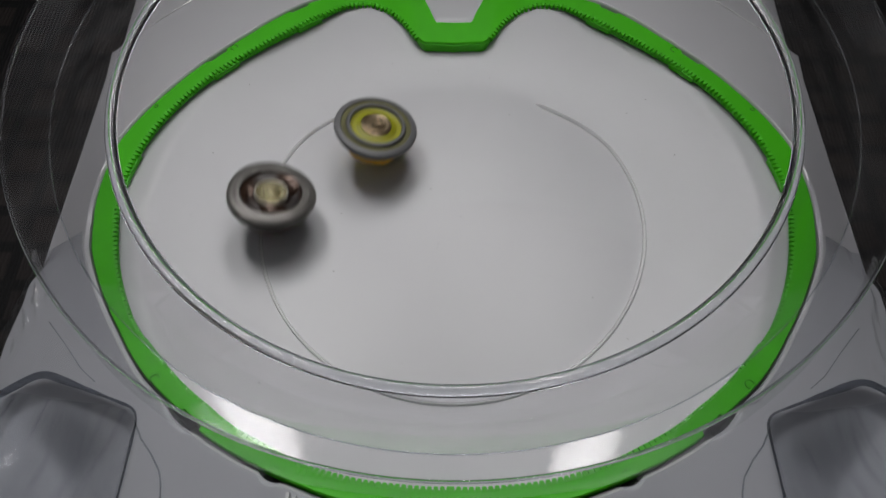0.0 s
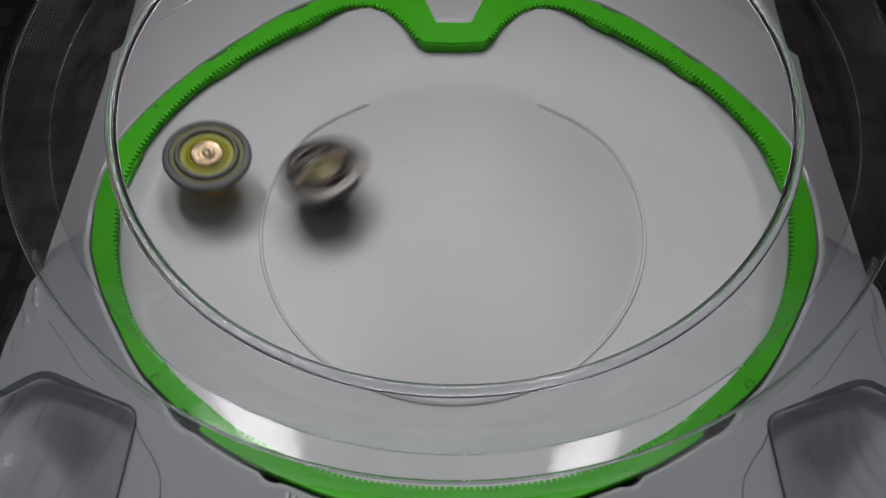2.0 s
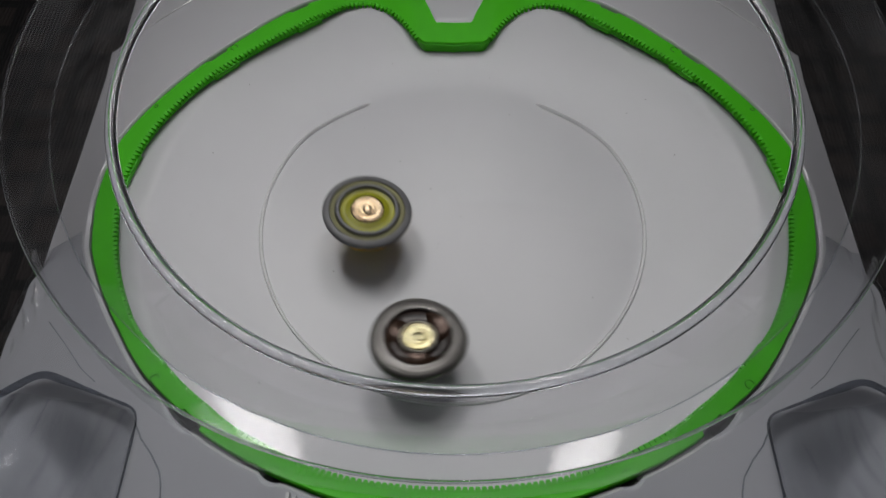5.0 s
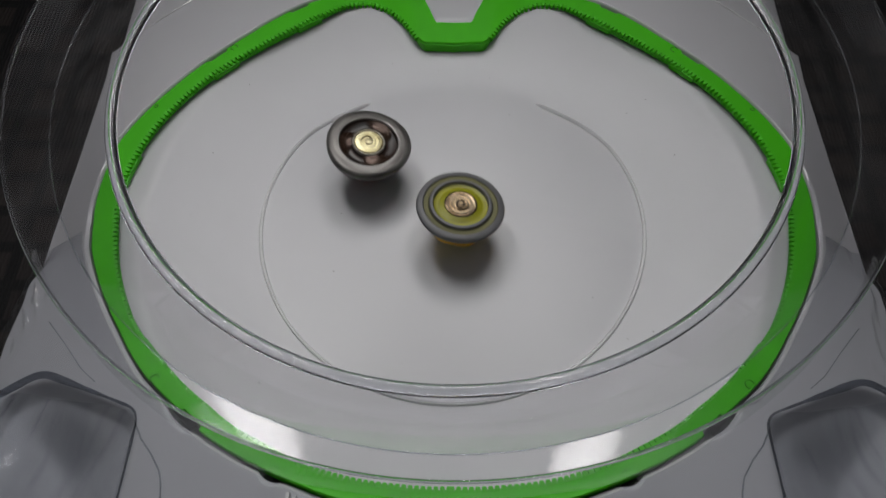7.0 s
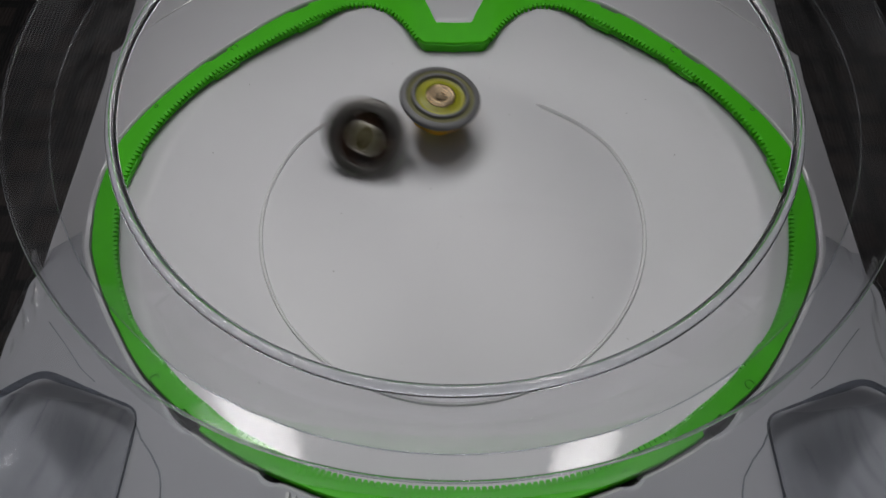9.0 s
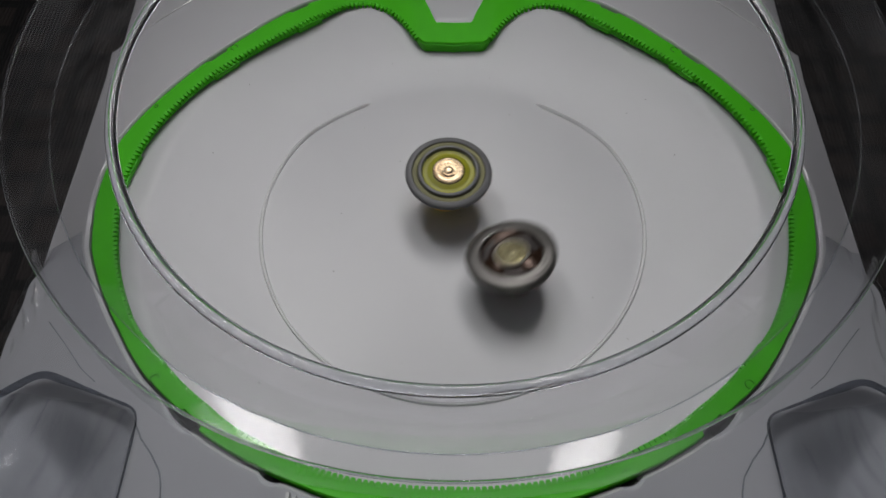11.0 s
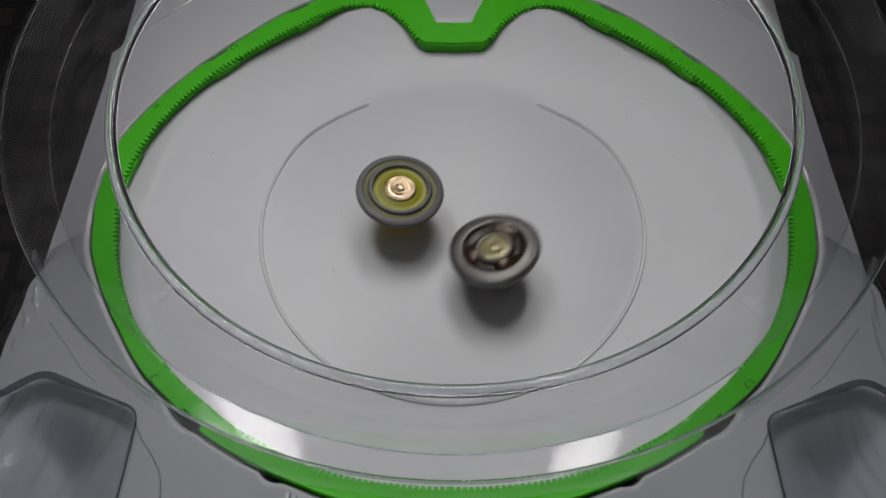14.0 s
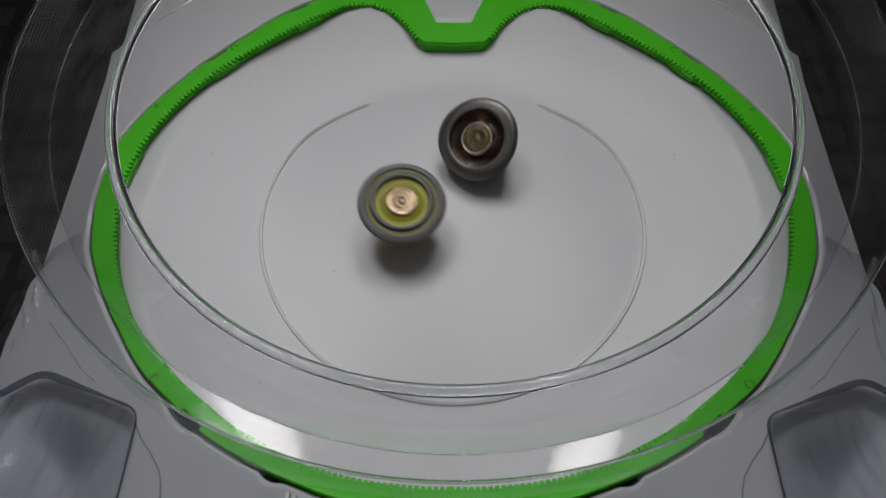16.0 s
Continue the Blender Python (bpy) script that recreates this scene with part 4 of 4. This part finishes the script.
    walk(dark_top, [
        (0.0, spun(-0.1065, -0.0040, 0.0003, 0.181, 0.174, 0)), (0.1, spun(-0.1017, -0.0252, 0.0003, 0.185, 0.156, 79)), (0.2, spun(-0.0812, -0.0336, 0.0003, 0.138, 0.121, 158)),
        (0.3, spun(-0.0600, -0.0468, 0.0003, 0.107, 0.097, 237)), (0.4, spun(-0.0407, -0.0596, 0.0003, 0.075, 0.087, 316)), (0.5, spun(-0.0093, -0.0460, 0.0003, 0.014, 0.040, 35)),
        (0.6, spun(0.0141, -0.0120, 0.0003, 0.000, 0.058, 114)), (0.7, spun(0.0209, 0.0076, 0.0003, -0.011, 0.023, 193)), (0.8, spun(0.0259, -0.0519, 0.0003, -0.055, 0.071, 272)),
        (0.9, spun(0.0265, -0.0782, 0.0003, -0.059, 0.089, 351)), (1.0, spun(0.0336, -0.0745, 0.0003, -0.073, 0.082, 70)), (1.1, spun(0.0424, -0.0445, 0.0003, -0.084, 0.091, 149)),
        (1.2, spun(0.0332, -0.0017, 0.0003, -0.061, 0.072, 228)), (1.3, spun(0.0506, 0.0017, 0.0003, -0.038, 0.063, 307)), (1.4, spun(0.1272, -0.0531, 0.0045, -0.184, 0.108, 26)),
        (1.5, spun(0.1547, -0.0661, 0.0130, -0.247, 0.135, 105)), (1.6, spun(0.1290, -0.0071, 0.0028, -0.229, 0.033, 184)), (1.7, spun(0.0997, 0.0439, 0.0004, -0.244, -0.022, 263)),
        (1.8, spun(0.0476, 0.0638, 0.0003, -0.262, -0.047, 342)), (1.9, spun(-0.0142, 0.0537, 0.0003, -0.229, -0.023, 61)), (2.0, spun(-0.0709, 0.0152, 0.0003, -0.110, 0.082, 140)),
        (2.1, spun(-0.0966, -0.0447, 0.0003, -0.058, 0.158, 219)), (2.2, spun(-0.0655, -0.0913, 0.0006, -0.060, 0.228, 298)), (2.3, spun(-0.0364, -0.1218, 0.0024, -0.012, 0.275, 17)),
        (2.4, spun(-0.0181, -0.1371, 0.0046, 0.013, 0.283, 96)), (2.5, spun(-0.0142, -0.1361, 0.0043, 0.023, 0.282, 175)), (2.6, spun(-0.0116, -0.1272, 0.0025, 0.018, 0.263, 254)),
        (2.7, spun(-0.0158, -0.1112, 0.0006, 0.027, 0.213, 333)), (2.8, spun(0.0294, -0.1140, 0.0011, -0.038, 0.218, 52)), (2.9, spun(0.0858, -0.1089, 0.0047, -0.093, 0.215, 131)),
        (3.0, spun(0.1192, -0.0785, 0.0056, -0.150, 0.185, 210)), (3.1, spun(0.1283, -0.0388, 0.0037, -0.146, 0.137, 289)), (3.2, spun(0.1231, 0.0074, 0.0019, -0.128, 0.084, 8)),
        (3.3, spun(0.1036, 0.0526, 0.0010, -0.120, 0.013, 87)), (3.4, spun(0.0640, 0.0982, 0.0011, -0.096, -0.040, 166)), (3.5, spun(0.0072, 0.1332, 0.0036, -0.013, -0.066, 245)),
        (3.6, spun(-0.0560, 0.1142, 0.0024, 0.075, -0.051, 324)), (3.7, spun(-0.1045, 0.0904, 0.0045, 0.189, -0.009, 43)), (3.8, spun(-0.1341, 0.0668, 0.0074, 0.244, 0.046, 122)),
        (3.9, spun(-0.1491, 0.0466, 0.0092, 0.266, 0.094, 201)), (4.0, spun(-0.1564, 0.0318, 0.0102, 0.279, 0.119, 280)), (4.1, spun(-0.1578, 0.0183, 0.0100, 0.257, 0.110, 359)),
        (4.2, spun(-0.1538, 0.0078, 0.0085, 0.208, 0.089, 78)), (4.3, spun(-0.1440, -0.0111, 0.0060, 0.176, 0.102, 157)), (4.4, spun(-0.1340, -0.0319, 0.0045, 0.147, 0.121, 236)),
        (4.5, spun(-0.1222, -0.0515, 0.0034, 0.120, 0.140, 315)), (4.6, spun(-0.1073, -0.0670, 0.0023, 0.096, 0.155, 34)), (4.7, spun(-0.0869, -0.0782, 0.0010, 0.075, 0.167, 113)),
        (4.8, spun(-0.0625, -0.0864, 0.0003, 0.058, 0.178, 192)), (4.9, spun(-0.0381, -0.0910, 0.0003, 0.043, 0.185, 271)), (5.0, spun(-0.0175, -0.0915, 0.0003, 0.029, 0.186, 350)),
        (5.1, spun(0.0003, -0.0860, 0.0003, 0.014, 0.179, 69)), (5.2, spun(0.0165, -0.0755, 0.0003, -0.000, 0.164, 148)), (5.3, spun(0.0281, -0.0633, 0.0003, -0.011, 0.148, 227)),
        (5.4, spun(0.0316, -0.0526, 0.0003, -0.014, 0.135, 306)), (5.5, spun(0.0233, -0.0444, 0.0003, -0.006, 0.129, 25)), (5.6, spun(0.0060, -0.0369, 0.0003, 0.011, 0.126, 104)),
        (5.7, spun(-0.0141, -0.0293, 0.0003, 0.030, 0.121, 183)), (5.8, spun(-0.0308, -0.0207, 0.0003, 0.049, 0.107, 262)), (5.9, spun(-0.0428, -0.0093, 0.0003, 0.067, 0.072, 341)),
        (6.0, spun(-0.0525, 0.0034, 0.0003, 0.086, 0.026, 60)), (6.1, spun(-0.0590, 0.0128, 0.0003, 0.099, -0.015, 139)), (6.2, spun(-0.0601, 0.0155, 0.0003, 0.101, -0.039, 218)),
        (6.3, spun(-0.0545, 0.0106, 0.0003, 0.094, -0.045, 297)), (6.4, spun(-0.0329, -0.0144, 0.0003, 0.075, -0.002, 16)), (6.5, spun(-0.0287, -0.0107, 0.0003, 0.076, 0.025, 95)),
        (6.6, spun(-0.0384, -0.0015, 0.0003, 0.102, 0.073, 174)), (6.7, spun(-0.0398, 0.0006, 0.0003, 0.104, 0.038, 253)), (6.8, spun(-0.0405, 0.0031, 0.0003, 0.125, 0.034, 332)),
        (6.9, spun(-0.0470, 0.0196, 0.0003, 0.145, 0.006, 51)), (7.0, spun(-0.0534, 0.0361, 0.0003, 0.155, 0.010, 130)), (7.1, spun(-0.0508, 0.0379, 0.0003, 0.130, -0.024, 209)),
        (7.2, spun(-0.0422, 0.0425, 0.0003, 0.087, -0.082, 288)), (7.3, spun(-0.0394, 0.0464, 0.0003, 0.064, -0.089, 7)), (7.4, spun(-0.0291, 0.0413, 0.0003, 0.047, -0.099, 86)),
        (7.5, spun(-0.0196, 0.0343, 0.0003, 0.030, -0.071, 165)), (7.6, spun(-0.0290, 0.0225, 0.0003, 0.065, -0.001, 244)), (7.7, spun(-0.0300, 0.0129, 0.0003, 0.077, 0.016, 323)),
        (7.8, spun(-0.0265, 0.0019, 0.0003, 0.082, 0.034, 42)), (7.9, spun(-0.0229, -0.0095, 0.0003, 0.075, 0.039, 121)), (8.0, spun(-0.0156, -0.0137, 0.0003, 0.052, 0.030, 200)),
        (8.1, spun(-0.0116, -0.0224, 0.0003, 0.016, 0.078, 279)), (8.2, spun(-0.0912, -0.0150, 0.0003, 0.082, 0.233, 358)), (8.3, spun(-0.1322, -0.0090, 0.0034, 0.254, 0.339, 77)),
        (8.4, spun(-0.1511, 0.0029, 0.0078, 0.330, 0.201, 156)), (8.5, spun(-0.1629, 0.0306, 0.0122, 0.329, 0.069, 235)), (8.6, spun(-0.1681, 0.0629, 0.0171, 0.392, -0.043, 314)),
        (8.7, spun(-0.1499, 0.0706, 0.0122, 0.472, -0.152, 33)), (8.8, spun(-0.1270, 0.0785, 0.0072, 0.502, -0.358, 112)), (8.9, spun(-0.1024, 0.0872, 0.0038, 0.499, -0.610, 191)),
        (9.0, spun(-0.0504, 0.0685, 0.0003, -0.077, -0.739, 270)), (9.1, spun(-0.0128, 0.0156, 0.0003, -0.385, -0.354, 349)), (9.2, spun(0.0018, -0.0210, 0.0003, -0.462, -0.079, 68)),
        (9.3, spun(0.0116, -0.0440, 0.0003, -0.403, 0.061, 147)), (9.4, spun(0.0200, -0.0639, 0.0003, -0.316, 0.173, 226)), (9.5, spun(0.0204, -0.0786, 0.0003, -0.207, 0.260, 305)),
        (9.6, spun(0.0012, -0.0832, 0.0003, -0.038, 0.304, 24)), (9.7, spun(-0.0267, -0.0768, 0.0003, 0.131, 0.298, 103)), (9.8, spun(-0.0530, -0.0623, 0.0003, 0.233, 0.262, 182)),
        (9.9, spun(-0.0764, -0.0419, 0.0003, 0.302, 0.198, 261)), (10.0, spun(-0.0841, -0.0168, 0.0003, 0.336, 0.094, 340)), (10.1, spun(-0.0769, 0.0153, 0.0003, 0.338, -0.056, 59)),
        (10.2, spun(-0.0615, 0.0411, 0.0003, 0.298, -0.188, 138)), (10.3, spun(-0.0388, 0.0564, 0.0003, 0.205, -0.282, 217)), (10.4, spun(-0.0111, 0.0655, 0.0003, 0.083, -0.353, 296)),
        (10.5, spun(0.0137, 0.0661, 0.0003, -0.028, -0.373, 15)), (10.6, spun(0.0351, 0.0556, 0.0003, -0.123, -0.318, 94)), (10.7, spun(0.0536, 0.0365, 0.0003, -0.207, -0.212, 173)),
        (10.8, spun(0.0625, 0.0146, 0.0003, -0.250, -0.092, 252)), (10.9, spun(0.0555, -0.0137, 0.0003, -0.226, 0.055, 331)), (11.0, spun(0.0359, -0.0429, 0.0003, -0.150, 0.204, 50)),
        (11.1, spun(0.0092, -0.0562, 0.0003, -0.047, 0.269, 129)), (11.2, spun(-0.0273, -0.0551, 0.0003, 0.094, 0.255, 208)), (11.3, spun(-0.0611, -0.0471, 0.0003, 0.230, 0.215, 287)),
        (11.4, spun(-0.0722, -0.0200, 0.0003, 0.306, 0.131, 6)), (11.5, spun(-0.0728, 0.0106, 0.0003, 0.308, -0.018, 85)), (11.6, spun(-0.0619, 0.0375, 0.0003, 0.263, -0.173, 164)),
        (11.7, spun(-0.0417, 0.0601, 0.0003, 0.166, -0.314, 243)), (11.8, spun(-0.0142, 0.0706, 0.0003, 0.051, -0.379, 322)), (11.9, spun(0.0120, 0.0726, 0.0003, -0.051, -0.382, 41)),
        (12.0, spun(0.0379, 0.0651, 0.0003, -0.150, -0.296, 120)), (12.1, spun(0.0576, 0.0450, 0.0003, -0.216, -0.220, 199)), (12.2, spun(0.0660, 0.0175, 0.0003, -0.256, -0.096, 278)),
        (12.3, spun(0.0641, -0.0059, 0.0003, -0.276, 0.011, 357)), (12.4, spun(0.0501, -0.0317, 0.0003, -0.217, 0.139, 76)), (12.5, spun(0.0282, -0.0474, 0.0003, -0.098, 0.243, 155)),
        (12.6, spun(0.0012, -0.0572, 0.0003, -0.008, 0.312, 234)), (12.7, spun(-0.0253, -0.0532, 0.0003, 0.094, 0.279, 313)), (12.8, spun(-0.0498, -0.0411, 0.0003, 0.212, 0.214, 32)),
        (12.9, spun(-0.0661, -0.0183, 0.0003, 0.274, 0.114, 111)), (13.0, spun(-0.0733, 0.0074, 0.0003, 0.296, 0.023, 190)), (13.1, spun(-0.0694, 0.0331, 0.0003, 0.269, -0.123, 269)),
        (13.2, spun(-0.0580, 0.0573, 0.0003, 0.201, -0.282, 348)), (13.3, spun(-0.0374, 0.0727, 0.0003, 0.112, -0.354, 67)), (13.4, spun(-0.0125, 0.0760, 0.0003, 0.021, -0.360, 146)),
        (13.5, spun(0.0108, 0.0710, 0.0003, -0.023, -0.304, 225)), (13.6, spun(0.0302, 0.0563, 0.0003, -0.124, -0.283, 304)), (13.7, spun(0.0448, 0.0306, 0.0003, -0.202, -0.160, 23)),
        (13.8, spun(0.0492, 0.0053, 0.0003, -0.243, -0.046, 102)), (13.9, spun(0.0427, -0.0178, 0.0003, -0.218, 0.063, 181)), (14.0, spun(0.0271, -0.0384, 0.0003, -0.159, 0.164, 260)),
        (14.1, spun(0.0044, -0.0529, 0.0003, -0.049, 0.278, 339)), (14.2, spun(-0.0218, -0.0542, 0.0003, 0.077, 0.282, 58)), (14.3, spun(-0.0455, -0.0447, 0.0003, 0.205, 0.220, 137)),
        (14.4, spun(-0.0622, -0.0271, 0.0003, 0.268, 0.129, 216)), (14.5, spun(-0.0702, -0.0055, 0.0003, 0.297, 0.075, 295)), (14.6, spun(-0.0672, 0.0160, 0.0003, 0.271, -0.077, 14)),
        (14.7, spun(-0.0532, 0.0386, 0.0003, 0.188, -0.254, 93)), (14.8, spun(-0.0324, 0.0527, 0.0003, 0.086, -0.352, 172)), (14.9, spun(-0.0100, 0.0560, 0.0003, 0.017, -0.358, 251)),
        (15.0, spun(0.0122, 0.0549, 0.0003, -0.052, -0.357, 330)), (15.1, spun(0.0293, 0.0409, 0.0003, -0.173, -0.268, 49)), (15.2, spun(0.0607, 0.0159, 0.0003, -0.393, 0.121, 128)),
        (15.3, spun(0.0758, 0.0222, 0.0003, -0.056, 0.085, 207)), (15.4, spun(0.0698, 0.0201, 0.0003, -0.076, 0.121, 286)), (15.5, spun(0.0464, 0.0125, 0.0003, -0.106, 0.263, 5)),
        (15.6, spun(0.0183, 0.0102, 0.0003, 0.010, 0.262, 84)), (15.7, spun(-0.0068, 0.0189, 0.0003, 0.355, 0.170, 163)), (15.8, spun(-0.0174, 0.0418, 0.0003, 0.522, -0.250, 242)),
        (15.9, spun(0.0082, 0.0579, 0.0003, 0.022, -0.426, 321)), (16.0, spun(0.0245, 0.0568, 0.0003, -0.355, -0.443, 40)),
    ])
    walk(cam, [(0.0, EYE), (16.0, EYE)], [(0.0, -0.02), (0.6, -0.03), (1.0, -0.09), (1.6, -0.14), (16.0, -0.14)])


motions()
